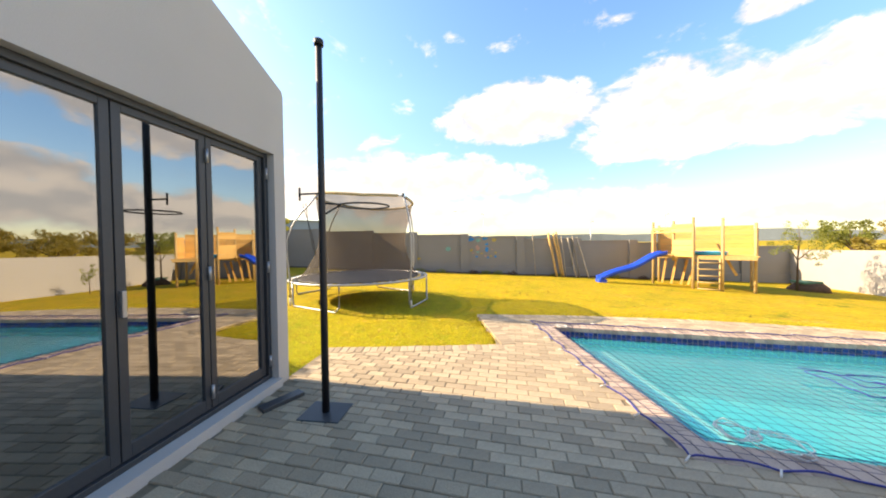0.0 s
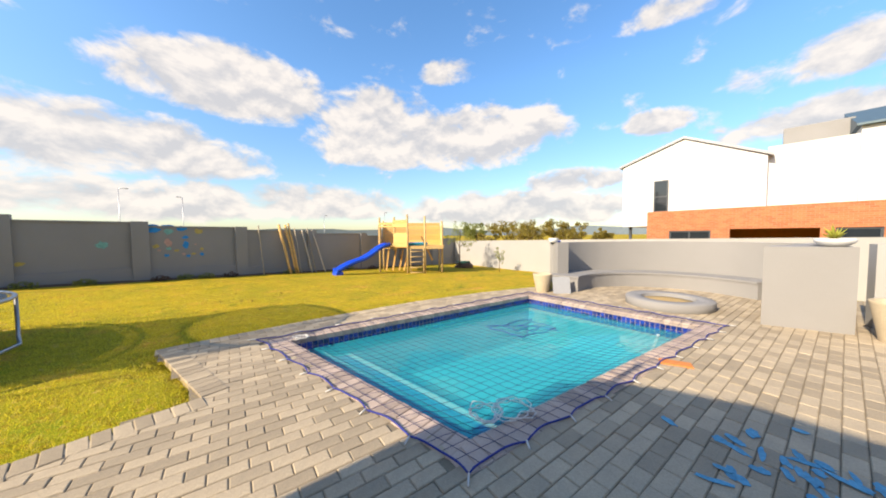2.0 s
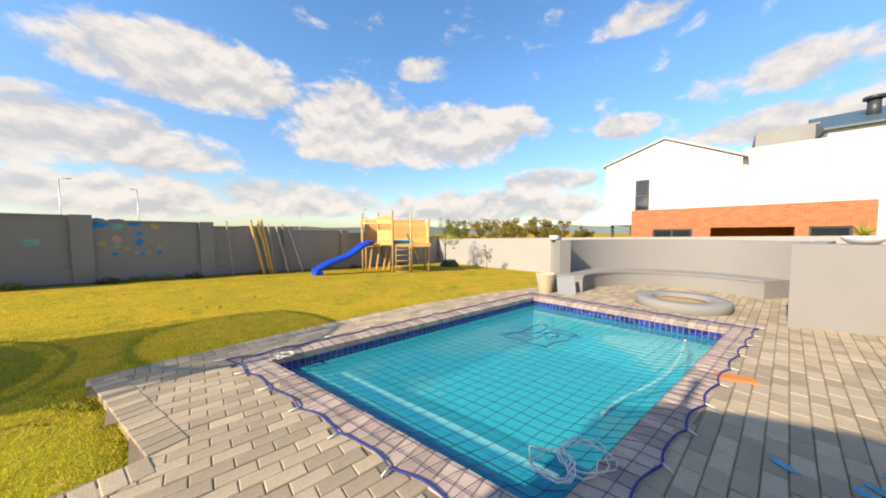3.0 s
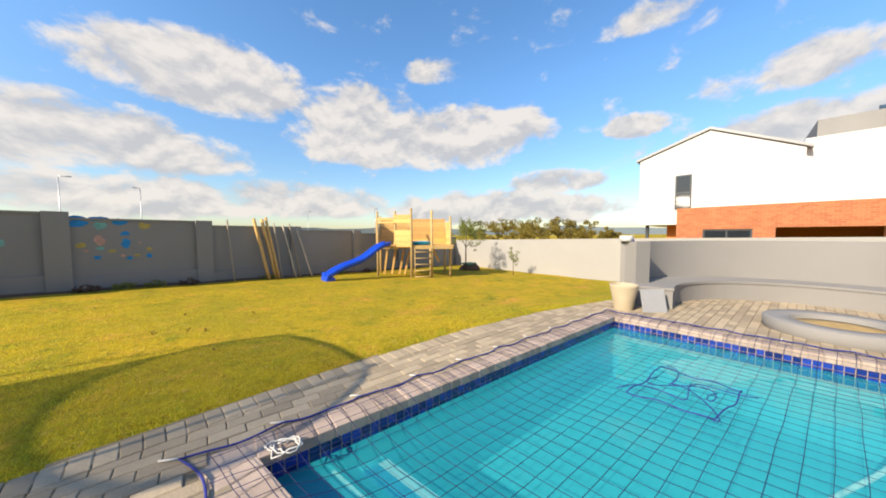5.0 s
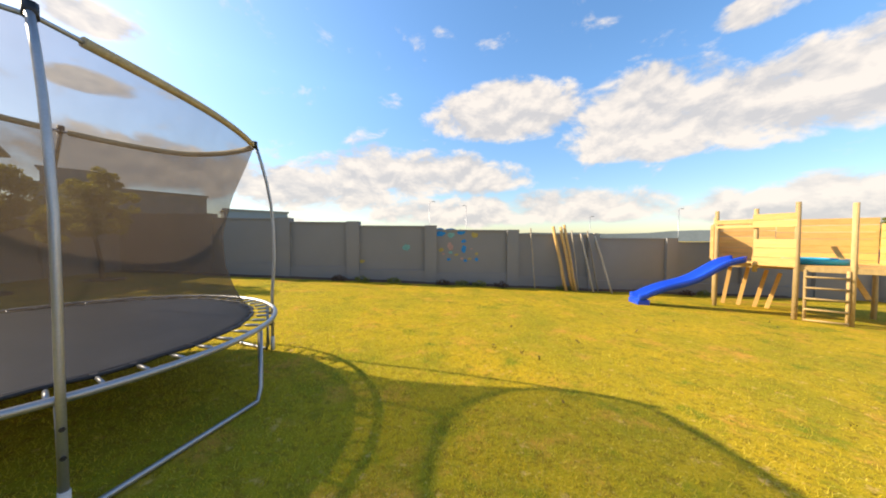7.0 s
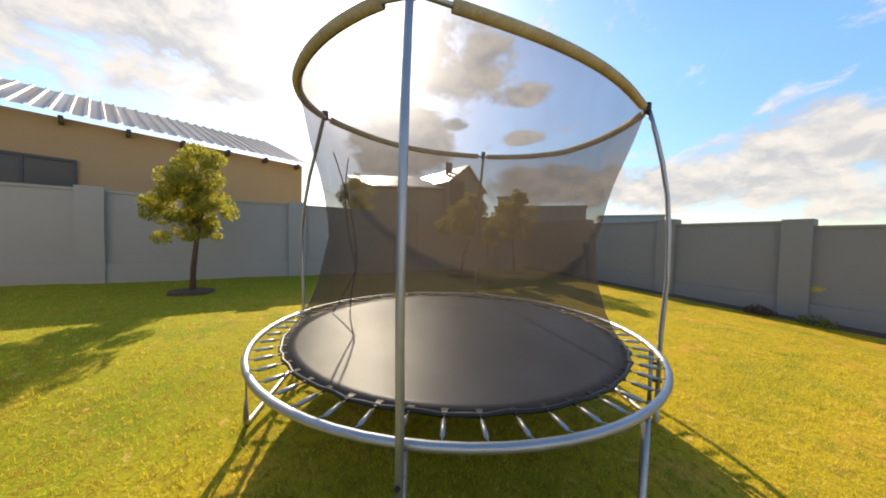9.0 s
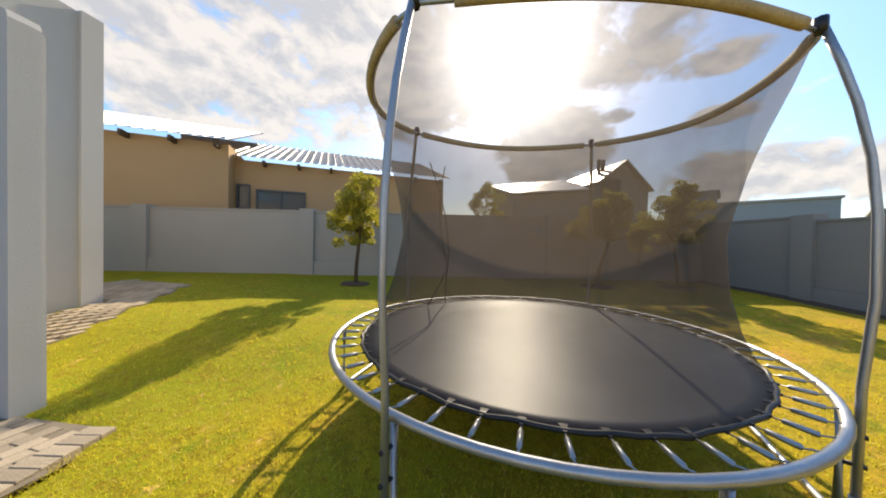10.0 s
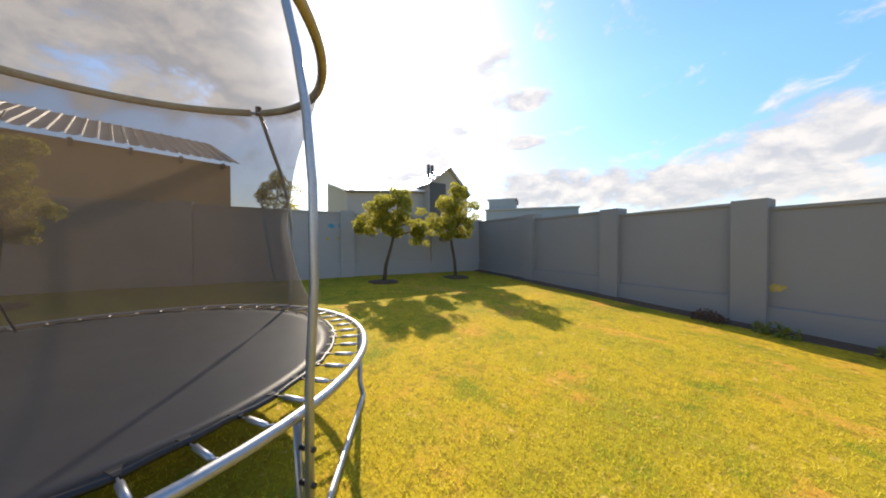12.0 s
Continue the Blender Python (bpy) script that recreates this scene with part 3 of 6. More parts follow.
bm_lathe(bm, [(0.74, -0.05), (0.74, 0.165), (0.725, 0.18), (0.465, 0.18), (0.45, 0.165), (0.45, 0.03)], sides=40)
part("pit_wall", bm, M_PLASTER, pit)
bm = bmesh.new()
bm_lathe(bm, [(0.447, 0.02), (0.447, 0.11), (0.2, 0.13)], sides=32)
part("sand", bm, M_SAND, pit, "orange sand bed")


# ---- the family's house: patio room with folding doors ----
HX, HW = -1.90, 0.19        # outer face of the door wall, its thickness
DOOR_Y0, DOOR_Y1, DOOR_Z0, DOOR_Z1 = -2.02, 2.05, 0.10, 2.60
HN = 2.22                   # north end of the wall
bm = bmesh.new()
X0, X1 = HX - HW, HX
bm_box(bm, (X0, DOOR_Y1, -0.3), (X1, HN, 3.30))
bm_box(bm, (X0, DOOR_Y0, DOOR_Z1), (X1, DOOR_Y1, 3.30))
bm_box(bm, (X0, DOOR_Y0, -0.3), (X1 + 0.05, DOOR_Y1, DOOR_Z0))
bm_box(bm, (X0, -6.5, -0.3), (X1, DOOR_Y0, 3.30))
gable = [(-6.5, 3.30), (HN, 3.30), (HN - 0.02, 3.36), (1.35, 3.70), (0.80, 3.84), (0.10, 3.84), (-3.2, 3.301)]
glo, ghi = [bm.verts.new((X0, y, z)) for y, z in gable], [bm.verts.new((X1, y, z)) for y, z in gable]
bm.faces.new(glo)
bm.faces.new(ghi)
for k in range(len(gable)):
    q = (k + 1) % len(gable)
    bm.faces.new((glo[k], glo[q], ghi[q], ghi[k]))
tagged(part("wall_house_east", bm, M_HOUSE), "grey plastered house wall with a gable over the folding doors", "wall", kind="structure")
bm = bmesh.new()
bm_box(bm, (-2.90, -6.5, -0.3), (-2.72, 0.66, 3.28))
bm_box(bm, (-2.72, 0.50, -0.3), (-2.28, 0.66, 3.28))
bm_prism(bm, [(-2.28, 0.50), (-2.20, 0.50), (-2.20, 1.25), (X0 - 0.002, 2.06), (X0 - 0.002, HN - 0.01), (X0 - 0.03, HN - 0.01), (-2.28, 1.25)], -0.3, 3.28)
bm_box(bm, (-4.45, -6.5, -0.3), (-2.90, -0.92, 5.4))
bm_box(bm, (-4.50, -6.5, -0.3), (-4.20, -0.86, 5.42))
tagged(part("wall_house_west", bm, M_HOUSE), "grey plastered house walls", "wall", kind="structure")
tagged(box_part("wall_house_south", (-2.72, -6.6, -0.3), (11.6, -6.5, 3.2), M_HOUSE), "plain grey plastered wall behind the terrace", "wall", kind="structure")
tagged(box_part("ceiling", (-2.72, -6.5, 2.72), (X0, 0.5, 2.80), M_WHITE), "white patio ceiling", "ceiling", kind="structure")
tagged(box_part("ceiling_bay", (-2.20, 0.5, 2.72), (X0, DOOR_Y1, 2.80), M_WHITE), "white ceiling over the doors", "ceiling", kind="structure")
tagged(box_part("floor_patio", (-2.72, -6.5, -0.1), (X0, 0.5, 0.09), M_FLOOR_IN), "pale tiled patio floor", "floor", kind="structure")
tagged(box_part("floor_bay", (-2.20, 0.5, -0.1), (X0, DOOR_Y1, 0.09), M_FLOOR_IN), "pale tiled floor inside the doors", "floor", kind="structure")


def door_leaf(parent, y0, y1, x=-2.03, t=0.045, stile=0.055, z0=DOOR_Z0 + 0.05, z1=DOOR_Z1 - 0.05):
    """One framed glass leaf of the folding door."""
    for nm, lo, hi in (("stile", (y0, z0), (y0 + stile, z1)), ("stile", (y1 - stile, z0), (y1, z1)), ("rail", (y0 + stile, z0), (y1 - stile, z0 + 0.10)), ("rail", (y0 + stile, z1 - stile), (y1 - stile, z1))):
        box_part(nm, (x - t / 2, lo[0], lo[1]), (x + t / 2, hi[0], hi[1]), M_ALU, parent, bev=0.004)
    g = box_part("pane", (x - 0.004, y0 + stile - 0.005, z0 + 0.095), (x + 0.004, y1 - stile + 0.005, z1 - stile + 0.005), M_GLASS, parent)
    g.visible_shadow = False


door = thing("door_1", "charcoal aluminium folding glass doors, closed, in the patio wall", "door", kind="structure")
for nm, lo, hi in (("jamb", (-2.07, DOOR_Y1 - 0.05, DOOR_Z0), (-1.98, DOOR_Y1, DOOR_Z1)), ("jamb", (-2.07, DOOR_Y0, DOOR_Z0), (-1.98, DOOR_Y0 + 0.05, DOOR_Z1)),
                   ("head", (-2.07, DOOR_Y0 + 0.05, DOOR_Z1 - 0.05), (-1.98, DOOR_Y1 - 0.05, DOOR_Z1)), ("threshold", (-2.07, DOOR_Y0 + 0.05, DOOR_Z0), (-1.98, DOOR_Y1 - 0.05, DOOR_Z0 + 0.045))):
    box_part(nm, lo, hi, M_ALU, door, bev=0.004)
leaf_w = (DOOR_Y1 - DOOR_Y0 - 0.11) / 6
for i in range(6):
    y1 = DOOR_Y1 - 0.055 - i * leaf_w
    door_leaf(door, y1 - leaf_w + 0.004, y1 - 0.004)
for i in (1, 3, 5):
    y = DOOR_Y1 - 0.055 - i * leaf_w
    for z in (0.30, 1.35, 2.38):
        bm = bmesh.new()
        bm_tube(bm, [(-1.995, y, z - 0.06), (-1.995, y, z + 0.06)], 0.014, 8)
        part("hinge", bm, M_STEEL, door, "bright metal hinge")
y = DOOR_Y1 - 0.055 - 2 * leaf_w
box_part("door_handle", (-2.008, y + 0.012, 1.12), (-1.975, y + 0.040, 1.30), M_STEEL, door, "slim metal handle", bev=0.006)
for z in (0.30, 1.35, 2.38):
    bm = bmesh.new()
    bm_tube(bm, [(-1.972, DOOR_Y1 - 0.03, z - 0.06), (-1.972, DOOR_Y1 - 0.03, z + 0.06)], 0.016, 8)
    part("hinge", bm, M_STEEL, door, "bright metal hinge")
# curtain hanging inside the doors
bm = bmesh.new()
cv = []
for i in range(41):
    s = i / 40
    cv.append((-2.16 + 0.02 * math.sin(s * 34), 0.16 + 0.30 * s))
for (x0, y0), (x1, y1) in zip(cv, cv[1:]):
    f = bm.faces.new([bm.verts.new(p) for p in ((x0, y0, 0.14), (x1, y1, 0.14), (x1, y1, 2.62), (x0, y0, 2.62))])
bmesh.ops.remove_doubles(bm, verts=bm.verts, dist=0.001)
bmesh.ops.solidify(bm, geom=list(bm.faces), thickness=0.004)
tagged(part("curtain", bm, M_CURTAIN), "pale curtain hanging inside the patio doors", "curtain")


# ---- trampoline ----
TC, TR, TZ = Vector((-2.83, 6.53)), 1.74, 0.73
TG = ground_z(TC.x, TC.y)


def pol(r, a, z):
    return (TC.x + r * math.cos(radians(a)), TC.y + r * math.sin(radians(a)), z)


def build_trampoline():
    t = thing("trampoline", "round trampoline with black mat and black safety net, on the lawn", "trampoline", (TC.x, TC.y, TG))
    back = Matrix.Translation((-TC.x, -TC.y, -TG))

    def add(name, bm, mat, label="", parent=t):
        bmesh.ops.transform(bm, matrix=back, verts=bm.verts)
        return part(name, bm, mat, parent, label)
    bm = bmesh.new()
    bm_tube(bm, [pol(TR, a, TZ) for a in range(0, 360, 5)], 0.024, 10, True)
    add("ring", bm, M_STEEL, "galvanised tube ring")
    bm = bmesh.new()
    rm = 1.51
    prof = [(rm, 0.000), (rm, 0.008), (rm - 0.1, 0.004), (1.0, 0.0), (0.7, -0.004), (0.4, -0.006), (0.02, -0.008)]
    bm_lathe(bm, [(r, z + TZ + 0.005) for r, z in prof], (TC.x, TC.y, 0), 64)
    add("jumping_mat", bm, M_MAT, "black woven mat, dusty")
    bm = bmesh.new()
    bm_tube(bm, [pol(rm + 0.01 + 0.008 * math.sin(a * 0.9), a, TZ + 0.010 + 0.006 * math.sin(a * 0.31)) for a in range(0, 360, 4)], 0.013, 6, True)
    add("mat_hem", bm, M_BLACK)
    n_sp = 54
    for i in range(n_sp):
        a = 360 / n_sp * i + 3
        bm = bmesh.new()
        bm_tube(bm, [pol(rm + 0.015, a, TZ + 0.008), pol(rm + 0.06, a, TZ + 0.008), pol(rm + 0.065, a, TZ + 0.008), pol(TR - 0.06, a, TZ + 0.004), pol(TR - 0.055, a, TZ + 0.004), pol(TR - 0.015, a, TZ + 0.018)], [0.004, 0.004, 0.0125, 0.0125, 0.004, 0.004], 6)
        add("spring", bm, M_STEEL)
        bm = bmesh.new()
        bm_box(bm, (rm - 0.03, -0.020, TZ + 0.004), (rm + 0.012, 0.022, TZ + 0.017))
        for v in bm.verts:
            if v.co.x > rm:
                v.co.y *= 0.35
                v.co.x += 0.018
        bmesh.ops.transform(bm, matrix=Matrix.Translation((TC.x, TC.y, 0)) @ Matrix.Rotation(radians(a), 4, "Z"), verts=bm.verts)
        add("tab", bm, M_BLACK, "black webbing tab of the mat")
    for a0, a1 in ((-29, 13), (53, 98), (144, 188), (234, 278)):
        bm = bmesh.new()
        gz = lambda a: ground_z(*pol(TR, a, 0)[:2]) + 0.02
        p0, p1 = pol(TR, a0, TZ - 0.02), pol(TR, a1, TZ - 0.02)
        f0, f1 = pol(TR - 0.0, a0, gz(a0)), pol(TR - 0.0, a1, gz(a1))
        r0, r1 = pol(TR, a0, gz(a0) + 0.09), pol(TR, a1, gz(a1) + 0.09)
        k0, k1 = pol(TR + 0.01, a0 + 3, gz(a0)), pol(TR + 0.01, a1 - 3, gz(a1))
        bm_tube(bm, [p0, r0, k0, k1, r1, p1], 0.021, 8)
        add("leg", bm, M_STEEL, "galvanised U-shaped leg")
    HC, RT, HZ = Vector((-2.58, 6.58)), 1.44, 2.70
    lift = lambda a: 0.10 * max(0.0, math.cos(radians(a - 195)))
    top_at = lambda a, z, k=1.0: (HC.x + RT * k * math.cos(radians(a)), HC.y + RT * k * math.sin(radians(a)), z + (lift(a) if z > 2 else 0))
    for a, at_ in ((-29, -37), (53, 59), (146, 148), (234, 242)):
        g = ground_z(*pol(TR + 0.06, a, 0)[:2])
        low, high = Vector(pol(TR + 0.085, a, 0)), Vector(top_at(at_, 0, 1.01))
        mix = lambda k, z: (*(low.lerp(high, k))[:2], z)
        bm = bmesh.new()
        bm_tube(bm, [pol(TR + 0.055, a, g + 0.10), pol(TR + 0.06, a, 0.85), mix(-0.02, 1.3), mix(0.0, 1.7), mix(0.14, 2.0), mix(0.38, 2.27), mix(0.68, 2.50), mix(1.0, 2.70 + lift(at_))], 0.019, 8)
        p = add("pole", bm, M_STEEL, "bent steel net pole")
        bm = bmesh.new()
        bm_tube(bm, [pol(TR + 0.055, a, g + 0.02), pol(TR + 0.055, a, g + 0.20)], 0.024, 8)
        bmesh.ops.transform(bm, matrix=back, verts=bm.verts)
        part("pole_foot", bm, M_CORD_WHITE, p, "worn white sleeve")
        bm = bmesh.new()
        bm_tube(bm, [top_at(at_, 2.68), top_at(at_, 2.76)], 0.030, 8)
        bmesh.ops.transform(bm, matrix=back, verts=bm.verts)
        part("pole_cap", bm, M_BLACK, p, "black plastic cap")
        for z in (TZ - 0.13, TZ - 0.28):
            bm = bmesh.new()
            bm_tube(bm, [pol(TR + 0.01, a, z), pol(TR + 0.085, a, z)], 0.012, 6)
            bmesh.ops.transform(bm, matrix=back, verts=bm.verts)
            part("clamp", bm, M_BLACK, p)
    # top hoop, sagging between the poles, in foam sleeves
    def hoop(a):
        marks = (-37, 59, 148, 242, 323)
        b = (a + 37) % 360 - 37
        i0 = max(i for i in range(4) if marks[i] <= b + 1e-6)
        k = (b - marks[i0]) / (marks[i0 + 1] - marks[i0])
        half = radians((marks[i0 + 1] - marks[i0]) / 2)
        chord = RT * math.cos(half) / math.cos(half * (2 * k - 1))
        flat = (0.64, 0.08, 0.30, 0.0)[i0]
        return RT + (chord - RT) * flat, HZ - 0.03 * math.sin(math.pi * k)

    def hoop_pt(a):
        r, z = hoop(a)
        return top_at(a, z, r / RT)
    bm = bmesh.new()
    bm_tube(bm, [hoop_pt(a) for a in range(0, 360, 6)], 0.014, 6, True)
    add("top_hoop", bm, M_STEEL)
    for i, (a, b) in enumerate(((-37, 58), (60, 147), (149, 240), (243, 321))):
        bm = bmesh.new()
        bm_tube(bm, [hoop_pt(q) for q in np.arange(a + (7 if i == 0 else 2), b, 4.0)], 0.032, 10)
        add("foam_sleeve", bm, M_SLEEVE, "faded yellow foam sleeve")
    # net
    zs = [0.0, 0.10, 0.25, 0.45, 0.65, 0.85, 1.0]
    squeeze = [0.0, -0.12, -0.21, -0.26, -0.19, -0.07, 0.0]
    verts, faces = [], []
    na, nz = 120, 16
    for j in range(nz + 1):
        s = j / nz
        for i in range(na):
            a = 360 / na * i
            lo_, hi_ = Vector(pol(rm, a, TZ + 0.02)), Vector(hoop_pt(a))
            p = lo_.lerp(hi_, s)
            out = Vector((math.cos(radians(a)), math.sin(radians(a)), 0))
            pull = math.cos(radians(((a + 33) % 90 - 45) * 2))
            p += out * (float(np.interp(s, zs, squeeze)) - 0.03 * pull * math.sin(math.pi * s) + 0.012 * noise.noise(Vector((a * 0.12, p.z * 2, 0))))
            verts.append(p - Vector((TC.x, TC.y, TG)))
    for j in range(nz):
        for i in range(na):
            k = (i + 1) % na
            faces.append((j * na + i, j * na + k, (j + 1) * na + k, (j + 1) * na + i))
    net = raw_part("safety_net", [tuple(v) for v in verts], faces, M_NET, t, "black mesh safety net")
    for p in net.data.polygons:
        p.use_smooth = True
    bm = bmesh.new()
    for a, w in ((222, 10), (236, -9)):
        bm_tube(bm, [pol(np.interp(z, [0.7, 1.25, 2.6], [1.40, 1.16, 1.42]), a + w * math.sin((z - 0.7) * 1.6), z) for z in np.arange(0.75, 2.62, 0.12)], 0.007, 6)
    add("entrance_hem", bm, M_BLACK, "bunched black edge of the net's entrance")


build_trampoline()
# ---- pool ----
def pool_ring(name, off0, off1, z0, z1, mat, parent):
    """A band round the pool between two offsets outwards."""
    def out(o):
        u, v = o / 4.9, o / 3.2
        return [tuple(pool_at(a, b)) for a, b in ((-u, -v), (-u, 1 + v), (1 + u, 1 + v), (1 + u, -v))]
    a, b = out(off0), out(off1)
    bm = bmesh.new()
    for i in range(4):
        j = (i + 1) % 4
        bm_prism(bm, [a[i], a[j], b[j], b[i]], z0, z1)
    return part(name, bm, mat, parent)


pool = thing("swimming_pool", "rectangular turquoise swimming pool with blue tile band", "swimming pool", kind="structure")
pool_ring("pool_shell", 0.0, 0.16, -1.60, -0.06, M_POOL, pool)
bm = bmesh.new()
bm_prism(bm, [tuple(pool_at(a, b)) for a, b in ((-.02, -.02), (-.02, 1.02), (1.02, 1.02), (1.02, -.02))], -1.72, -1.02)
part("pool_floor", bm, M_POOL, pool)
WATER = -0.17
gu, gv = 24, 16
wv = [(*pool_at(0.001 + 0.998 * i / gu, 0.001 + 0.998 * j / gv), WATER) for i in range(gu + 1) for j in range(gv + 1)]
wf = [(i * (gv + 1) + j, (i + 1) * (gv + 1) + j, (i + 1) * (gv + 1) + j + 1, i * (gv + 1) + j + 1) for i in range(gu) for j in range(gv)]
water = raw_part("water", wv, wf, M_WATER, pool, "clear turquoise water")
water.visible_shadow = False
# tile band on the inside, two rows of small blue tiles
tile_bm = bmesh.new()
bm_box(tile_bm, (-0.034, 0.0, -0.034), (0.034, 0.008, 0.034))
tile_me = finish(tile_bm, "band_tile", M_TILE)
for (u0, v0), (u1, v1), inner in (((0, 0), (0, 1), (1, 0)), ((0, 1), (1, 1), (0, -1)), ((1, 1), (1, 0), (-1, 0)), ((1, 0), (0, 0), (0, 1))):
    p, q = pool_at(u0, v0), pool_at(u1, v1)
    d = (q - p).normalized()
    n = int((q - p).length / 0.075)
    ang = math.atan2(d.y, d.x)
    verts, faces = [], []
    side = 1 if Vector((-d.y, d.x)).dot(pool_at(0.5, 0.5) - p) > 0 else -1
    nn = Vector((-d.y, d.x)) * side
    for i in range(n):
        for r in range(3):
            c = p + d * ((i + 0.5) * (q - p).length / n)
            z = -0.098 - 0.074 * r
            k = len(verts)
            for dx, dy, dz in ((-.034, 0, -.034), (.034, 0, -.034), (.034, 0, .034), (-.034, 0, .034), (-.034, .008, -.034), (.034, .008, -.034), (.034, .008, .034), (-.034, .008, .034)):
                w = c + d * dx + nn * dy
                verts.append((w.x, w.y, z + dz))
            faces += [tuple(k + m for m in f) for f in ((4, 5, 6, 7), (0, 4, 7, 3), (1, 2, 6, 5), (3, 7, 6, 2), (0, 1, 5, 4))]
    tb = raw_part("tile_band", verts, faces, M_TILE, pool, "glazed blue tiles")
    tb["kind"] = "stuff"
# steps along the house-side end, edged in blue and pale tile
for k, (u1, z) in enumerate(((0.085, -0.24), (0.165, -0.36))):
    bm = bmesh.new()
    bm_prism(bm, [tuple(pool_at(a, b)) for a, b in ((0.0, 0.0), (0.0, 1.0), (u1, 1.0), (u1, 0.0))], -1.05 + 0.01 * k, z)
    part("pool_step", bm, M_POOL, pool)
    for nm, a, b, mt, dz in (("step_edge", u1 - 0.070, u1 - 0.019, M_TILE, 0.008), ("step_edge", u1 - 0.018, u1 - 0.002, M_TILE_WHITE, 0.007)):
        bm = bmesh.new()
        bm_prism(bm, [tuple(pool_at(x, y)) for x, y in ((a, 0.03), (a, 0.97), (b, 0.97), (b, 0.03))], z - 0.01, z + dz)
        part(nm, bm, mt, pool)
# hose of the pool cleaner lying on the floor
bm = bmesh.new()
bm_tube(bm, [(*pool_at(0.62 + 0.3 * s, 0.30 - 0.16 * s + 0.03 * math.sin(s * 6)), -0.99 + 0.83 * s * s) for s in np.linspace(0, 1, 16)], 0.022, 8)
tagged(part("cleaner_hose", bm, M_CORD_WHITE), "pale pool cleaner hose lying in the pool", "hose")

# coping bricks
cop = thing("coping", "pinkish coping bricks round the pool's edge", "coping", kind="structure")
cop_bm = bmesh.new()
bm_box(cop_bm, (-0.058, -0.125, -0.07), (0.058, 0.125, 0.016))
bevel(cop_bm, 0.006, 1)
cop_me = finish(cop_bm, "coping_brick", M_COPING)
for (u0, v0), (u1, v1) in (((0, 0), (0, 1)), ((0, 1), (1, 1)), ((1, 1), (1, 0)), ((1, 0), (0, 0))):
    p, q = pool_at(u0, v0), pool_at(u1, v1)
    d = (q - p).normalized()
    o = Vector((-d.y, d.x))
    if o.dot(pool_at(0.5, 0.5) - p) > 0:
        o = -o
    n = int(((q - p).length + 0.24) / 0.122)
    for i in range(n):
        c = p + d * ((i + 0.5) * 0.122 - 0.0) + o * 0.118
        ob = new("coping_brick", cop_me)
        ob.parent = cop
        ob.location = (c.x, c.y, random.uniform(-0.003, 0.003))
        ob.rotation_euler = (0, 0, math.atan2(d.y, d.x) + random.uniform(-0.02, 0.02))
pool_ring("coping_bed", -0.004, 0.262, -0.30, 0.007, M_COPING, cop)

# ---- pool net ----
net = thing("pool_net", "dark blue corded safety net stretched over the pool", "pool net")


def net_z(u, v):
    e = max(0.0, min(min(u, 1 - u) / 0.12, min(v, 1 - v) / 0.15, 1.0))
    return 0.042 - 0.13 * (e ** 0.5 if e > 0 else 0) + 0.012 * noise.noise(Vector((u * 7, v * 5, 1)))


def strip_tubes(lines, r, sides=3):
    bm = bmesh.new()
    for ln in lines:
        bm_tube(bm, ln, r, sides)
    return bm


NU, NV, OU, OV = 44, 29, 0.062, 0.085
SIDES = (((-OU, -OV), (-OU, 1 + OV), 7), ((-OU, 1 + OV), (1 + OU, 1 + OV), 10), ((1 + OU, 1 + OV), (1 + OU, -OV), 7), ((1 + OU, -OV), (-OU, -OV), 10))


def sag_u(v):
    """How far the border hangs in from its anchors on the two short sides, as a share of the length."""
    return 0.009 * abs(math.sin((v + OV) / (1 + 2 * OV) * 7 * math.pi)) ** 0.8


def sag_v(u):
    return 0.014 * abs(math.sin((u + OU) / (1 + 2 * OU) * 10 * math.pi)) ** 0.8


lines = []
for i in range(1, NU):
    u = -OU + (1 + 2 * OU) * i / NU
    lines.append([(*pool_at(u + 0.003 * noise.noise(Vector((i, v * 9, 0))), v), net_z(u, v)) for v in np.linspace(-OV + sag_v(u), 1 + OV - sag_v(u), 30)])
for j in range(1, NV):
    v = -OV + (1 + 2 * OV) * j / NV
    lines.append([(*pool_at(u, v + 0.004 * noise.noise(Vector((j, u * 9, 5)))), net_z(u, v)) for u in np.linspace(-OU + sag_u(v), 1 + OU - sag_u(v), 40)])
tagged(part("net_mesh", strip_tubes(lines, 0.0024), M_CORD_DARK, net), kind="stuff")
edge = []
for (u0, v0), (u1, v1), n in SIDES:
    for k in range(n * 10):
        s = k / (n * 10)
        u, v = u0 + (u1 - u0) * s, v0 + (v1 - v0) * s
        if u0 == u1:
            u += sag_u(v) * (1 if u < 0 else -1)
        else:
            v += sag_v(u) * (1 if v < 0 else -1)
        edge.append((*pool_at(u, v), 0.034 + 0.006 * math.sin(k * 0.9)))
bm = bmesh.new()
bm_tube(bm, edge, 0.0075, 6, True)
part("border_rope", bm, M_CORD, net, "thicker blue border rope")
for (u0, v0), (u1, v1), n in SIDES:
    for k in range(n):
        u, v = u0 + (u1 - u0) * k / n, v0 + (v1 - v0) * k / n
        a, b = pool_at(u, v), pool_at(0.5 + (u - 0.5) * 1.028, 0.5 + (v - 0.5) * 1.035)
        bm = bmesh.new()
        bm_tube(bm, [(*a, 0.040), (*((a + b) / 2), 0.034), (*b, 0.030)], 0.007, 5)
        part("anchor_clip", bm, M_CORD_WHITE, net, "pale anchor clip")
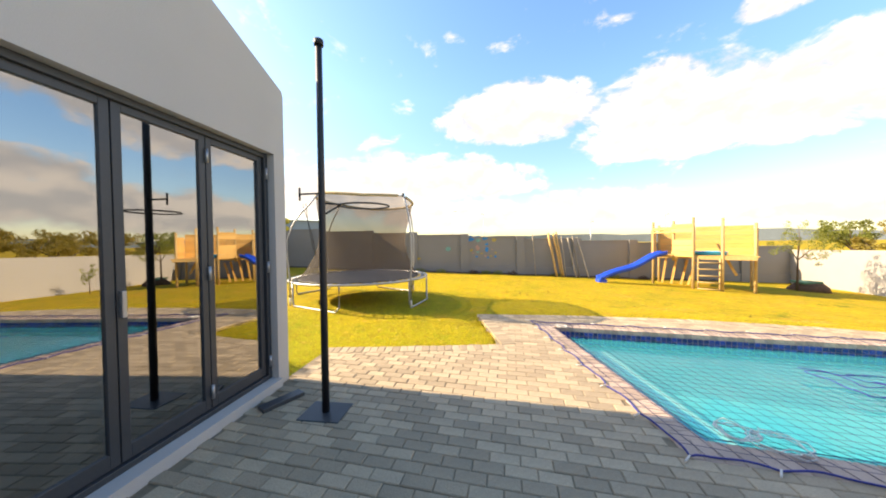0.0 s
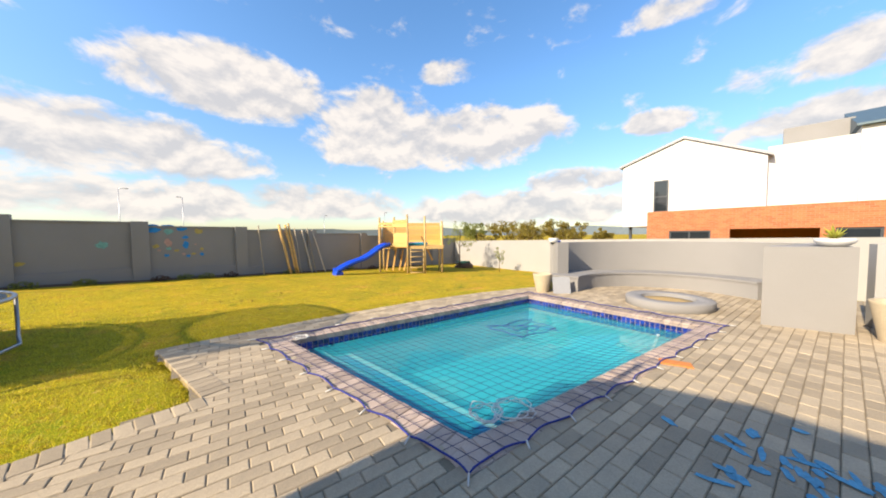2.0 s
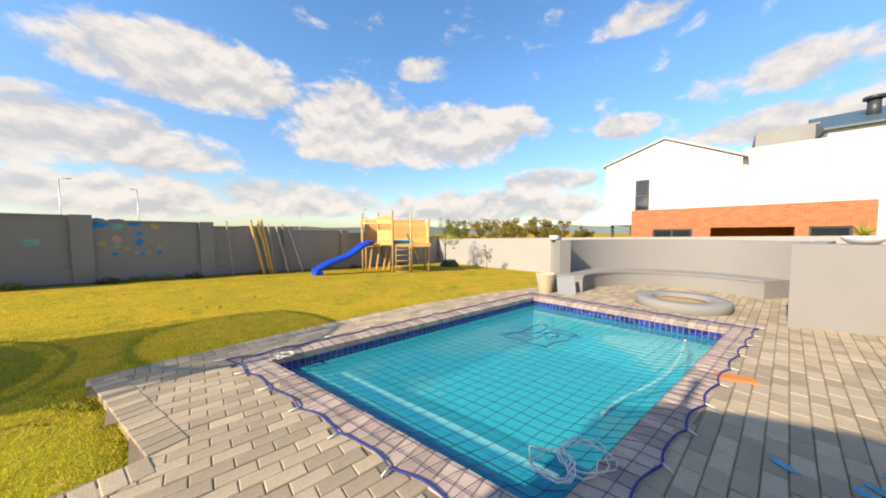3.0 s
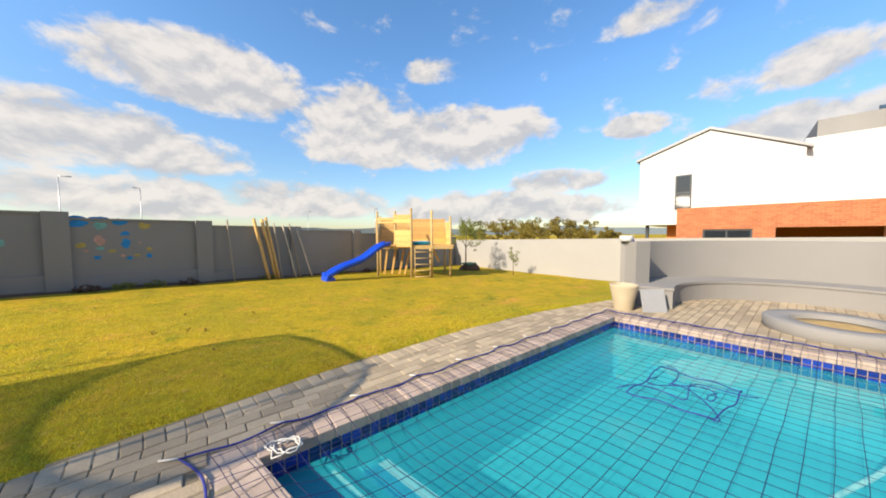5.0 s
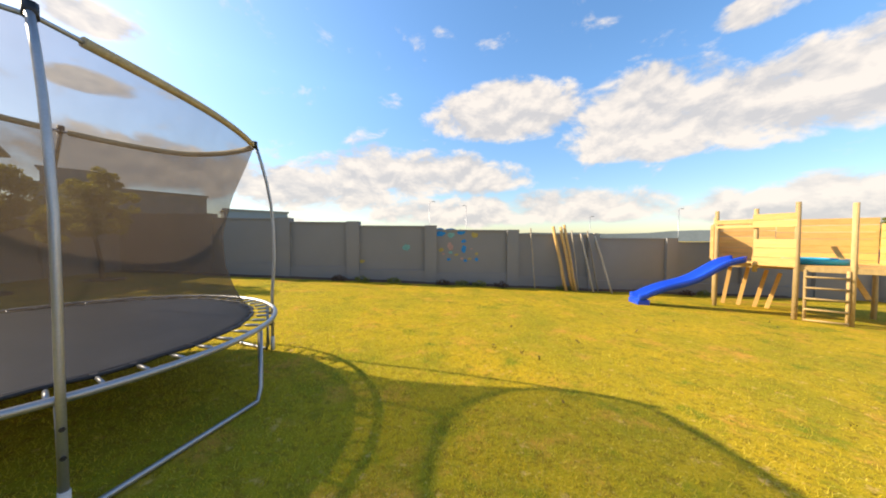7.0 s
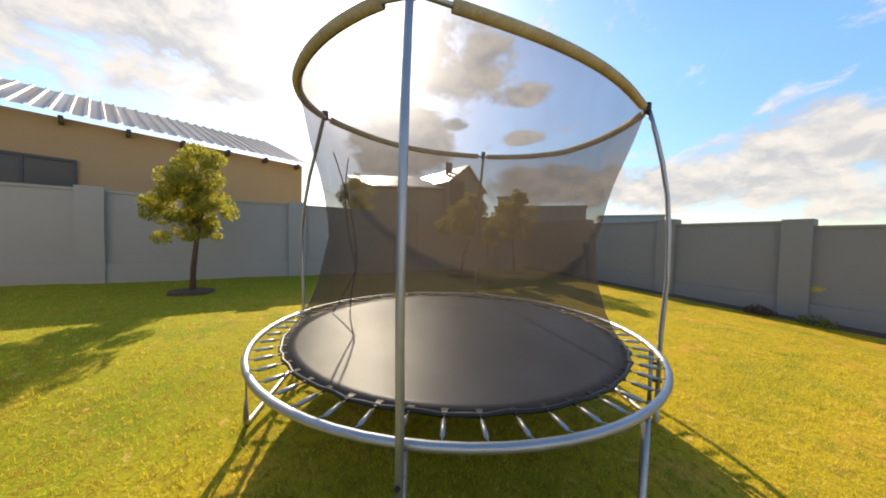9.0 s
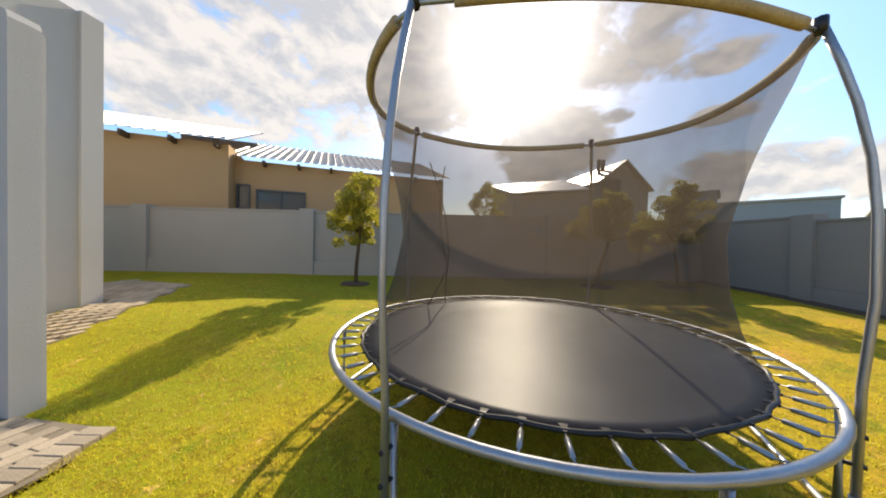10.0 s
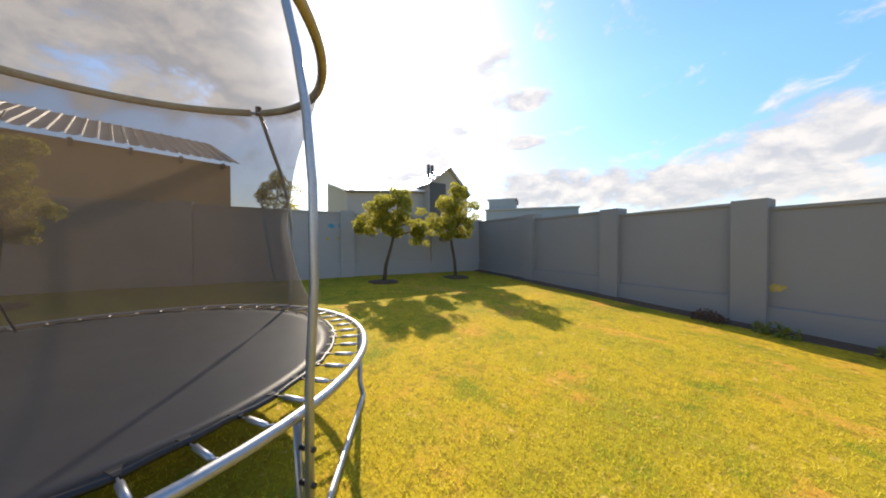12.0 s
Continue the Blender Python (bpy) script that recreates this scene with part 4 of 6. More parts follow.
for k, (cu, cv2, R) in enumerate(((0.07, 0.05, 0.05), (0.11, 0.02, 0.06), (0.03, 0.99, 0.03))):
    pts = []
    for i in range(46):
        a = i * 0.42 + k
        rr = R * (0.6 + 0.5 * noise.noise(Vector((i * 0.35, k * 4.0, 2))))
        pts.append((*pool_at(cu + rr * math.cos(a) * 0.9, cv2 + rr * math.sin(a) * 1.3), 0.03 + 0.02 * abs(math.sin(a * 1.7))))
    bm = bmesh.new()
    bm_tube(bm, pts, 0.005, 5)
    part("loose_rope", bm, M_CORD_WHITE, net, "tangle of loose white rope")

# rope square laced into the middle of the net
SQ = [Vector((4.42, 3.29)), Vector((5.28, 3.17)), Vector((5.20, 2.52)), Vector((4.44, 2.68))]
for k in range(4):
    p, q = SQ[k], SQ[(k + 1) % 4]
    bm = bmesh.new()
    bm_tube(bm, [(*(p.lerp(q, t) + Vector((0.015 * math.sin(t * 9 + k), 0.015 * math.cos(t * 7)))), -0.078 + 0.008 * math.sin(t * 12)) for t in np.linspace(0, 1, 12)], 0.006, 5)
    part("laced_rope", bm, M_CORD, net)
for k, (p, q, w) in enumerate(((SQ[0], SQ[2], 0.10), (SQ[1], SQ[3], 0.09), (SQ[0].lerp(SQ[1], .5), SQ[2].lerp(SQ[3], .4), 0.12))):
    bm = bmesh.new()
    bm_tube(bm, [(*(p.lerp(q, t) + Vector((w * math.sin(t * 11 + k), w * math.cos(t * 9 + 2 * k)))), -0.072 + 0.010 * math.sin(t * 14)) for t in np.linspace(0, 1, 22)], 0.005, 5)
    part("laced_rope", bm, M_CORD, net)

# ---- things round the pool ----
bm = bmesh.new()
bm_box(bm, (-0.15, -0.075, 0), (0.15, 0.075, 0.03))
bevel(bm, 0.008)
tl = part("paving_tile", bm, M_TERRACOTTA)
tl.location, tl.rotation_euler = (4.72, 0.86, 0.002), (0, 0, radians(-70))
tagged(tl, "loose terracotta tile lying on the paving", "tile")


def tapered_pot(name, at, r0, r1, h, label, mat=M_POT):
    t = thing(name, label, "plant pot", at)
    bm = bmesh.new()
    k = [(r0 * 0.55, 0.0), (r0 * 0.98, 0.0), (r0, 0.01), (r0 * 1.18, h * 0.35), (r1, h * 0.93), (r1 * 1.02, h), (r1 * 0.9, h), (r1 * 0.86, h * 0.93), (r0 * 0.6, h * 0.85)]
    bm_lathe(bm, k, sides=32)
    part("pot_body", bm, mat, t)
    bm = bmesh.new()
    bm_lathe(bm, [(r1 * 0.85, h * 0.84), (r1 * 0.85, h * 0.88), (0.02, h * 0.90)], sides=24)
    part("soil", bm, M_SOIL, t)
    return t


tapered_pot("plant_pot", (7.50, 4.10, -0.02), 0.15, 0.235, 0.50, "tall cream pot standing at the lawn's edge")
tapered_pot("plant_pot", (7.62, -0.98, 0.004), 0.17, 0.26, 0.56, "large cream pot standing on the paving")
bd = box_part("board", (-0.21, -0.012, 0), (0.21, 0.012, 0.42), M_SLATE, bev=0.004)
bd.matrix_world = pose(7.60, 3.62, 0.006, -16, 0, -46)
tagged(bd, "grey board leaning against the low wall", "board")
yb = box_part("yellow_board", (-0.16, -0.012, 0), (0.16, 0.012, 0.40), M_CHALK_YELLOW, bev=0.004)
yb.matrix_world = pose(7.86, 4.12, -0.01, -14, 0, -46)
tagged(yb, "yellow board leaning behind the cream pot", "board")
wp = thing("succulent_bowl", "white bowl with a spiky yellow-green succulent on the low wall", "potted plant", (7.93, -0.44, 1.272))
bm = bmesh.new()
bm_lathe(bm, [(0.09, 0.0), (0.13, 0.01), (0.20, 0.07), (0.205, 0.12), (0.19, 0.12), (0.17, 0.09)], sides=28)
part("bowl", bm, M_WHITE, wp)
for i in range(19):
    a, t = random.uniform(0, 6.28), random.uniform(0.15, 1.15)
    L = random.uniform(0.16, 0.26)
    d = Vector((math.cos(a) * math.sin(t), math.sin(a) * math.sin(t), math.cos(t)))
    bm = bmesh.new()
    bm_tube(bm, [Vector((0, 0, 0.10)) + d * 0.02, Vector((0, 0, 0.10)) + d * L * 0.5 + Vector((0, 0, 0.012)), Vector((0, 0, 0.10)) + d * L], [0.016, 0.014, 0.002], 5)
    part("leaf", bm, M_PLANT_YELLOW, wp)
tub = thing("paint_tub", "small white tub with a blue lid on the low wall", "tub", (8.42, 4.30, 1.262))
bm = bmesh.new()
bm_lathe(bm, [(0.10, 0), (0.12, 0.01), (0.13, 0.11), (0.12, 0.12)], sides=20)
part("tub_body", bm, M_WHITE, tub)
bl = box_part("blue_lid", (0.10, -0.10, 0.0), (0.25, 0.03, 0.05), M_SLIDE, tub, "blue plastic lid", bev=0.02)

# pole with a basketball-style hoop by the house corner
PX, PY = -1.09, 1.61
hp = thing("hoop_stand", "black steel pole with a thin hoop on a plate base", "hoop stand", (PX, PY, 0.006))
bm = bmesh.new()
bm_box(bm, (-0.20, -0.16, 0), (0.20, 0.16, 0.02))
bevel(bm, 0.006)
part("base_plate", bm, M_ALU, hp, "steel base plate")
bm = bmesh.new()
bm_tube(bm, [(0, 0, 0.02), (0, 0, 1.1), (0, 0, 2.3), (0, 0, 3.42)], [0.034, 0.032, 0.030, 0.028], 12)
pole_ob = part("pole", bm, M_BLACK, hp)
bm = bmesh.new()
bm_tube(bm, [(0, 0, 3.41), (0, 0, 3.46)], 0.042, 12)
part("cap", bm, M_BLACK, pole_ob)
bm = bmesh.new()
bm_tube(bm, [(0.30 + 0.24 * math.cos(a), 0.28 + 0.24 * math.sin(a), 1.97 + 0.0 * a) for a in np.linspace(0, 2 * math.pi, 30)[:-1]], 0.009, 6, True)
part("hoop", bm, M_BLACK, hp, "thin black hoop")
for dz in (0.0, -0.10):
    bm = bmesh.new()
    bm_tube(bm, [(0.02, 0.02, 1.97 + dz), (0.13, 0.12, 1.97)], 0.009, 6)
    part("bracket", bm, M_BLACK, hp)
bm = bmesh.new()
bm_tube(bm, [(-0.22, 0.0, 2.06), (0, 0, 2.06)], 0.009, 6)
bm_tube(bm, [(-0.22, 0, 2.00), (-0.22, 0, 2.12)], 0.009, 6)
part("crank", bm, M_BLACK, hp)
bl2 = box_part("steel_offcut", (-0.20, -0.06, 0), (0.20, 0.06, 0.05), M_ALU, bev=0.006)
bl2.matrix_world = pose(-1.62, 1.72, 0.006, 0, 0, 62)
tagged(bl2, "dark steel offcut lying by the door sill", "steel bar")


# chalk drawings on the paving and paint on the wall: thin irregular patches
def blot(bm, c, ax, ay, rx, ry, seed, n=14):
    c, ax, ay = Vector(c), Vector(ax), Vector(ay)
    nrm = ax.cross(ay).normalized() * 0.0025
    pts = []
    for i in range(n):
        a = 2 * math.pi * i / n
        k = 1 + 0.55 * noise.noise(Vector((math.cos(a) * 2.2, math.sin(a) * 2.2, seed)))
        pts.append(c + ax * (rx * k * math.cos(a)) + ay * (ry * k * math.sin(a)))
    lo = [bm.verts.new(p) for p in pts]
    hi = [bm.verts.new(p + nrm) for p in pts]
    bm.faces.new(hi)
    for i in range(n):
        j = (i + 1) % n
        bm.faces.new((lo[i], lo[j], hi[j], hi[i]))


chalk_rng = random.Random(41)
for i in range(34):
    x, y = 3.36 + chalk_rng.gauss(0, 0.24), 0.08 + chalk_rng.gauss(0, 0.20)
    rx, ry, rz = chalk_rng.uniform(0.04, 0.10), chalk_rng.uniform(0.015, 0.035), chalk_rng.choice((12, 12, 100, 55)) + chalk_rng.uniform(-12, 12)
    bm = bmesh.new()
    c, s = math.cos(radians(rz)), math.sin(radians(rz))
    blot(bm, (x, y, 0.019 + i * 0.0003), (c, s, 0), (-s, c, 0), rx, ry, i * 3.1)
    tagged(part("chalk_drawing", bm, M_CHALK_BLUE), "blue chalk mark on the paving", "chalk mark", group="chalk marks on the paving")
wd = (Vector(NE) - Vector(NW)).normalized()
wax = Vector((wd.x, wd.y, 0))
wnrm = Vector((wd.y, -wd.x, 0))
WALL_PAINTS = ((M_PAINT_BLUE, "blue"), (M_CHALK_YELLOW, "yellow"), (M_CHALK_PINK, "pink"), (M_CHALK_TEAL, "teal"))
for i, (s, z, rx, rz_, m) in enumerate((
        (11.12, 1.93, .16, .07, 0), (11.13, 1.79, .17, .09, 0), (11.51, 1.93, .18, .07, 0), (11.53, 1.74, .13, .10, 3), (11.91, 1.85, .15, .09, 0), (12.39, 1.74, .13, .09, 1),
        (11.51, 1.32, .11, .14, 2), (11.51, 1.10, .08, .05, 3), (12.00, 1.22, .09, .13, 0), (12.00, 1.52, .10, .06, 0), (11.17, 1.20, .09, .07, 1), (11.26, 1.05, .05, .04, 2),
        (11.73, 1.02, .08, .05, 1), (11.45, 0.85, .07, .05, 0), (12.06, 0.80, .07, .05, 0), (12.47, 0.85, .07, .06, 0), (12.48, 1.05, .06, .05, 1), (12.22, 0.87, .07, .04, 1),
        (12.29, 1.24, .04, .03, 2), (11.93, 0.88, .05, .04, 2), (9.9, 1.28, .14, .11, 3), (8.3, 0.78, .10, .06, 1))):
    bm = bmesh.new()
    p = Vector((NW[0], NW[1], 0)) + wax * s + wnrm * 0.112
    blot(bm, (p.x, p.y, z - 0.02), wax, (0, 0, 1), rx, rz_, i * 2.7)
    mat, nm = WALL_PAINTS[m]
    tagged(part("wall_painting", bm, mat), nm + " paint patch on the grey garden wall", "painting", group="paint patches on the wall")

west = (Vector(NW) - Vector((-7.2, -8.6))).normalized()
for i, (s, z, rx, rz_, m) in enumerate(((16.72, 2.06, .10, .07, 0), (17.03, 2.08, .11, .08, 0), (17.28, 2.02, .09, .07, 0), (16.97, 1.68, .07, .06, 1), (16.62, 1.66, .06, .05, 1))):
    bm = bmesh.new()
    p = Vector((-7.2, -8.6)) + west * s + Vector((west.y, -west.x)) * 0.114
    blot(bm, (p.x, p.y, z), (west.x, west.y, 0), (0, 0, 1), rx, rz_, 60 + i * 2.7)
    tagged(part("wall_painting", bm, (M_CHALK_BLUE, M_CHALK_YELLOW)[m]), ("blue", "yellow")[m] + " paint patch on the grey garden wall", "painting", group="paint patches on the wall")


# ---- playhouse ----
def build_playhouse():
    """Platform on poles with plank screens and a slide. Local x runs along the front, y back."""
    fl, fr = Vector((8.36, 14.0)), Vector((11.07, 12.10))
    e = (fr - fl).normalized()
    W = (fr - fl).length
    g = slope(9.7, 13)
    t = thing("playhouse", "raised pine playhouse on poles with plank screens", "playhouse", (fl.x, fl.y, g), math.degrees(math.atan2(e.y, e.x)))
    F, D = 1.42, 1.55            # floor height, depth
    H = 2.45 - g

    def post(x, y, z0, z1, r=0.055):
        bm = bmesh.new()
        bm_tube(bm, [(x, y, z0), (x + 0.01, y, (z0 + z1) / 2), (x, y, z1)], [r, r * 0.97, r * 0.92], 10)
        part("post", bm, M_POLE, t, "round treated pole")

    def plank(x0, x1, y, z0, z1, th=0.022, name="plank"):
        box_part(name, (x0, y - th / 2, z0), (x1, y + th / 2, z1), M_WOOD, t, bev=0.004)

    def side_plank(y0, y1, x, z0, z1, th=0.022):
        box_part("plank", (x - th / 2, y0, z0), (x + th / 2, y1, z1), M_WOOD, t, bev=0.004)
    M = 1.46                      # middle front post
    for x, y, top in ((0, 0, H), (M, -0.75, H + 0.10), (W, -0.02, H - 0.20), (0.05, D, H - 0.1), (W, D, F), (2.35, -0.70, H + 0.02), (0.78, -0.35, H)):
        post(x, y, -0.3 if x != 0.78 else F - 0.25, top)
    # floor boards
    for i in range(11):
        y = -0.72 + i * 0.205
        x0 = 0.0 if y > -0.30 else (M if y < -0.5 else 0.78)
        box_part("floor_board", (x0 - 0.05, y, F - 0.03), (W + 0.06, y + 0.198, F), M_WOOD, t, bev=0.003)
    for y in (-0.70, 0.0, D):
        box_part("beam", (0.0 if y > -0.5 else M, y - 0.03, F - 0.16), (W, y + 0.03, F - 0.032), M_POLE, t, bev=0.004)
    # front left screen: lower planks, upper planks, window between
    for k in range(3):
        side = 0.19
        box_part("plank", (0.0, -0.03, F + 0.04 + k * 0.2), (0.05, 0.0, F + 0.04 + k * 0.2 + side), M_WOOD, t)
    ang = math.atan2(-0.75, M)
    L = math.hypot(M, 0.75)
    mt = Matrix.Rotation(ang, 4, "Z")
    for z0, z1, a, b in ((F - 0.06, F + 0.17, 0.50, 1.0), (F + 0.18, F + 0.42, 0.52, 1.0), (F + 0.43, F + 0.66, 0.52, 1.0), (F + 0.98, F + 1.16, 0.50, 1.0), (F + 1.17, F + 1.34, 0.50, 1.0), (F + 1.10, F + 1.22, 0.0, 0.50), (F + 0.98, F + 1.05, 0.0, 0.50)):
        box_part("plank", (L * a, -0.05, z0), (L * b, -0.026, z1), M_WOOD, t, bev=0.004, m=mt)
    # back screens
    for k in range(7):
        plank(0.0, 1.45, D + 0.07, F + 0.02 + k * 0.185, F + 0.02 + k * 0.185 + 0.178)
        plank(1.46, W + 0.05, D + 0.075, F - 0.12 + k * 0.20, F - 0.12 + k * 0.20 + 0.192)
    for k in range(6):
        side_plank(0.02, D, W + 0.065, F - 0.10 + k * 0.20, F - 0.10 + k * 0.20 + 0.192)
        side_plank(0.02, D, -0.065, F + 0.02 + k * 0.185, F + 0.02 + k * 0.185 + 0.178)
    for x in (0.2, 0.55, 0.9, 1.15):
        box_part("brace", (x, 0.9, 0.0), (x + 0.09, 0.94, F - 0.05), M_WOOD, t, m=Matrix.Translation((0, 0, 0)) @ Matrix.Rotation(radians(6 + 6 * x), 4, "Y"))
    box_part("brace", (1.95, -0.05, 0.10), (2.04, 0.0, F + 0.1), M_WOOD, t, m=Matrix.Translation((1.0, 0, -0.3)) @ Matrix.Rotation(radians(-24), 4, "Y"))
    # ladder
    for x in (1.62, 2.28):
        bm = bmesh.new()
        bm_tube(bm, [(x, -0.78, -0.1), (x, -0.74, F - 0.1)], 0.032, 8)
        part("ladder_rail", bm, M_POLE, t)
    for k in range(5):
        bm = bmesh.new()
        bm_tube(bm, [(1.60, -0.80, 0.06 + k * 0.27), (2.30, -0.80, 0.06 + k * 0.27)], 0.024, 8)
        part("ladder_rung", bm, M_POLE, t)
    # slide: a wavy trough running out along the lawn
    start = Vector((0.45, -0.38, F + 0.05))
    m = Matrix.Translation((fl.x, fl.y, g)) @ Matrix.Rotation(math.atan2(e.y, e.x), 4, "Z")
    end = m.inverted() @ Vector((5.72, 13.45, slope(5.7, 13.4) + 0.14))
    s = thing("slide", "blue moulded plastic slide leaning on the playhouse", "slide")
    s.matrix_basis = m
    rows_ = []
    n = 28
    dirv = Vector((end.x - start.x, end.y - start.y, 0)).normalized()
    perp = Vector((-dirv.y, dirv.x, 0))
    for i in range(n + 1):
        k = i / n
        p = start.lerp(end, k)
        z = start.z + (end.z - start.z) * (k ** 0.92) + 0.10 * math.sin(k * 2 * math.pi * 1.5) * (1 - k) - (0.02 if k > 0.9 else 0)
        if k > 0.86:
            z = max(z, end.z + 0.02)
        c = Vector((p.x, p.y, z))
        prof = ((-0.27, 0.13), (-0.24, 0.145), (-0.20, 0.13), (-0.17, 0.02), (0, 0.0), (0.17, 0.02), (0.20, 0.13), (0.24, 0.145), (0.27, 0.13), (0.25, -0.04), (-0.25, -0.04))
        rows_.append([c + perp * a + Vector((0, 0, b)) for a, b in prof])
    bm = bmesh.new()
    rr = [[bm.verts.new(v) for v in r] for r in rows_]
    for A, B in zip(rr, rr[1:]):
        for k in range(len(A)):
            f = bm.faces.new((A[k], A[(k + 1) % len(A)], B[(k + 1) % len(A)], B[k]))
            f.smooth = True
    bm.faces.new(rr[0][::-1])
    bm.faces.new(rr[-1])
    part("chute", bm, M_SLIDE, s)
    bm = bmesh.new()
    c = Vector((end.x, end.y, end.z))
    q = c - dirv * 0.30
    poly = [q + perp * 0.26, c + perp * 0.26 + dirv * 0.04, c - perp * 0.26 + dirv * 0.04, q - perp * 0.26]
    bm_prism(bm, [(v.x, v.y) for v in poly], end.z - 0.16, end.z + 0.0)
    bevel(bm, 0.03)
    part("slide_foot", bm, M_SLIDE, s)
    # paddling pool on the deck
    pd = thing("paddling_pool", "round turquoise paddling pool on the playhouse deck", "paddling pool")
    pd.matrix_basis = m @ Matrix.Translation((1.95, 0.15, F))
    bm = bmesh.new()
    bm_lathe(bm, [(0.50, 0.0), (0.56, 0.02), (0.60, 0.13), (0.58, 0.16), (0.55, 0.14), (0.50, 0.04), (0.1, 0.03)], sides=28)
    part("tub_wall", bm, M_TURQ, pd)


build_playhouse()

# ---- laths leaning on the wall ----
def lath(s, lean, top, out, r, mat, label):
    p = Vector((NW[0], NW[1], 0)) + wax * s + wnrm * out
    q = Vector((NW[0], NW[1], 0)) + wax * (s + lean) + wnrm * 0.17
    bm = bmesh.new()
    z0 = slope(p.x, p.y) - 0.02
    z1 = slope(q.x, q.y) + top
    pts = [Vector((p.x, p.y, z0)).lerp(Vector((q.x, q.y, z1)), k) + Vector((noise.noise(Vector((s, k * 3, 0))), 0, 0)) * 0.02 for k in np.linspace(0, 1, 6)]
    bm_tube(bm, pts, r, 6)
    tagged(part("lath", bm, mat), label, "pole", group="poles leaning on the wall")


for s, lean, top, out, r, m in ((14.56, -0.07, 2.20, 0.45, 0.028, 1), (15.62, -0.28, 2.30, 0.7, 0.058, 0), (15.92, -0.30, 2.30, 0.6, 0.055, 0), (15.98, -0.22, 2.38, 0.7, 0.05, 0), (16.18, -0.13, 2.18, 0.5, 0.024, 1), (16.62, -0.22, 2.10, 0.7, 0.034, 1), (16.86, -0.20, 2.20, 0.6, 0.030, 1), (17.26, -0.35, 2.14, 0.8, 0.032, 1)):
    lath(s, lean, top, out, r, (M_WOOD, M_LATH)[m], ("thick yellowish wooden pole", "weathered grey wooden lath")[m] + " leaning against the garden wall")


# ---- trees ----
def leaf_cloud(centres, n, size, seed):
    """Small leaves scattered round clump centres: (x, y, z, radius)."""
    rng = np.random.default_rng(seed)
    verts, faces = [], []
    w = np.array([c[3] ** 2 for c in centres])
    pick = rng.choice(len(centres), n, p=w / w.sum())
    for k in pick:
        c = centres[k]
        d = rng.normal(size=3)
        d /= np.linalg.norm(d)
        p = np.array(c[:3]) + d * c[3] * rng.uniform(0.35, 1.0) ** 0.6 * np.array([1, 1, 0.8])
        a = rng.normal(size=3)
        a /= np.linalg.norm(a)
        b = np.cross(a, rng.normal(size=3))
        b /= np.linalg.norm(b)
        s = size * rng.uniform(0.6, 1.3)
        i = len(verts)
        verts += [tuple(p - a * s), tuple(p + b * s * 0.42), tuple(p + a * s), tuple(p - b * s * 0.42)]
        faces.append((i, i + 1, i + 2, i + 3))
    return verts, faces


def tree(at, h, crown, n, size, label, seed, leaf=M_LEAF, trunk_r=0.05, lean=(0, 0), name="tree", clumps=7):
    rng = random.Random(seed)
    t = thing(name, label, "tree", at)
    bm = bmesh.new()
    fork = h * 0.48
    top = Vector((lean[0], lean[1], fork))
    bm_tube(bm, [(0, 0, -0.1), (lean[0] * 0.2, lean[1] * 0.2, fork * 0.35), (lean[0] * 0.65, lean[1] * 0.65, fork * 0.7), top], [trunk_r * 1.25, trunk_r, trunk_r * 0.85, trunk_r * 0.7], 9)
    cs = []
    for c in crown:
        tip = Vector(c[:3])
        mid = top.lerp(tip, 0.5) + Vector((rng.uniform(-.08, .08), rng.uniform(-.08, .08), 0.05))
        bm_tube(bm, [top - Vector((0, 0, 0.1)), mid, tip], [trunk_r * 0.6, trunk_r * 0.4, trunk_r * 0.12], 6)
        for _ in range(clumps):
            r = c[3]
            cs.append((c[0] + rng.uniform(-r, r) * 0.75, c[1] + rng.uniform(-r, r) * 0.75, c[2] + rng.uniform(-r, r) * 0.7, r * rng.uniform(0.28, 0.5)))
    part("trunk", bm, M_BARK, t)
    v, f = leaf_cloud(cs, n, size, seed)
    raw_part("crown", v, f, leaf, t)
    return t


def soil_ring(at, r):
    bm = bmesh.new()
    bm_lathe(bm, [(r, -0.03), (r * 0.9, 0.03), (r * 0.5, 0.05), (0.05, 0.045)], sides=18)
    for v in bm.verts:
        v.co += Vector((noise.noise(v.co * 3) * 0.08, noise.noise(v.co * 3 + Vector((5, 0, 0))) * 0.08, 0)) if v.co.z < 0.04 else Vector((0, 0, 0))
    ob = part("soil_bed", bm, M_SOIL)
    ob.location = at
    tagged(ob, "bare brown soil round the tree's foot", "soil bed")


def at_ground(x, y):
    return (x, y, ground_z(x, y))


T1 = at_ground(-7.45, 2.70)
tree(T1, 3.0, [(0.0, 0.0, 2.0, 0.55), (0.1, 0.35, 1.75, 0.42), (0.0, -0.40, 1.7, 0.42), (0.05, 0.05, 2.55, 0.42), (-0.2, 0.15, 1.4, 0.40), (0.1, -0.15, 1.35, 0.38)], 14000, 0.036, "small round-headed olive-green tree on the lawn", 3, lean=(0.02, 0.12), clumps=14)
soil_ring(T1, 0.42)
T2 = at_ground(-8.90, 9.30)
tree(T2, 2.9, [(0.0, 0.25, 2.1, 0.5), (0.1, 0.75, 1.7, 0.45), (0.0, -0.2, 1.95, 0.45), (0.2, 1.05, 1.35, 0.36), (-0.1, 0.5, 2.45, 0.38), (0.0, -0.45, 1.65, 0.38), (0.0, 0.3, 1.6, 0.42)], 17000, 0.038, "leaning olive-green tree with drooping foliage", 5, lean=(0.05, 0.30), clumps=16)
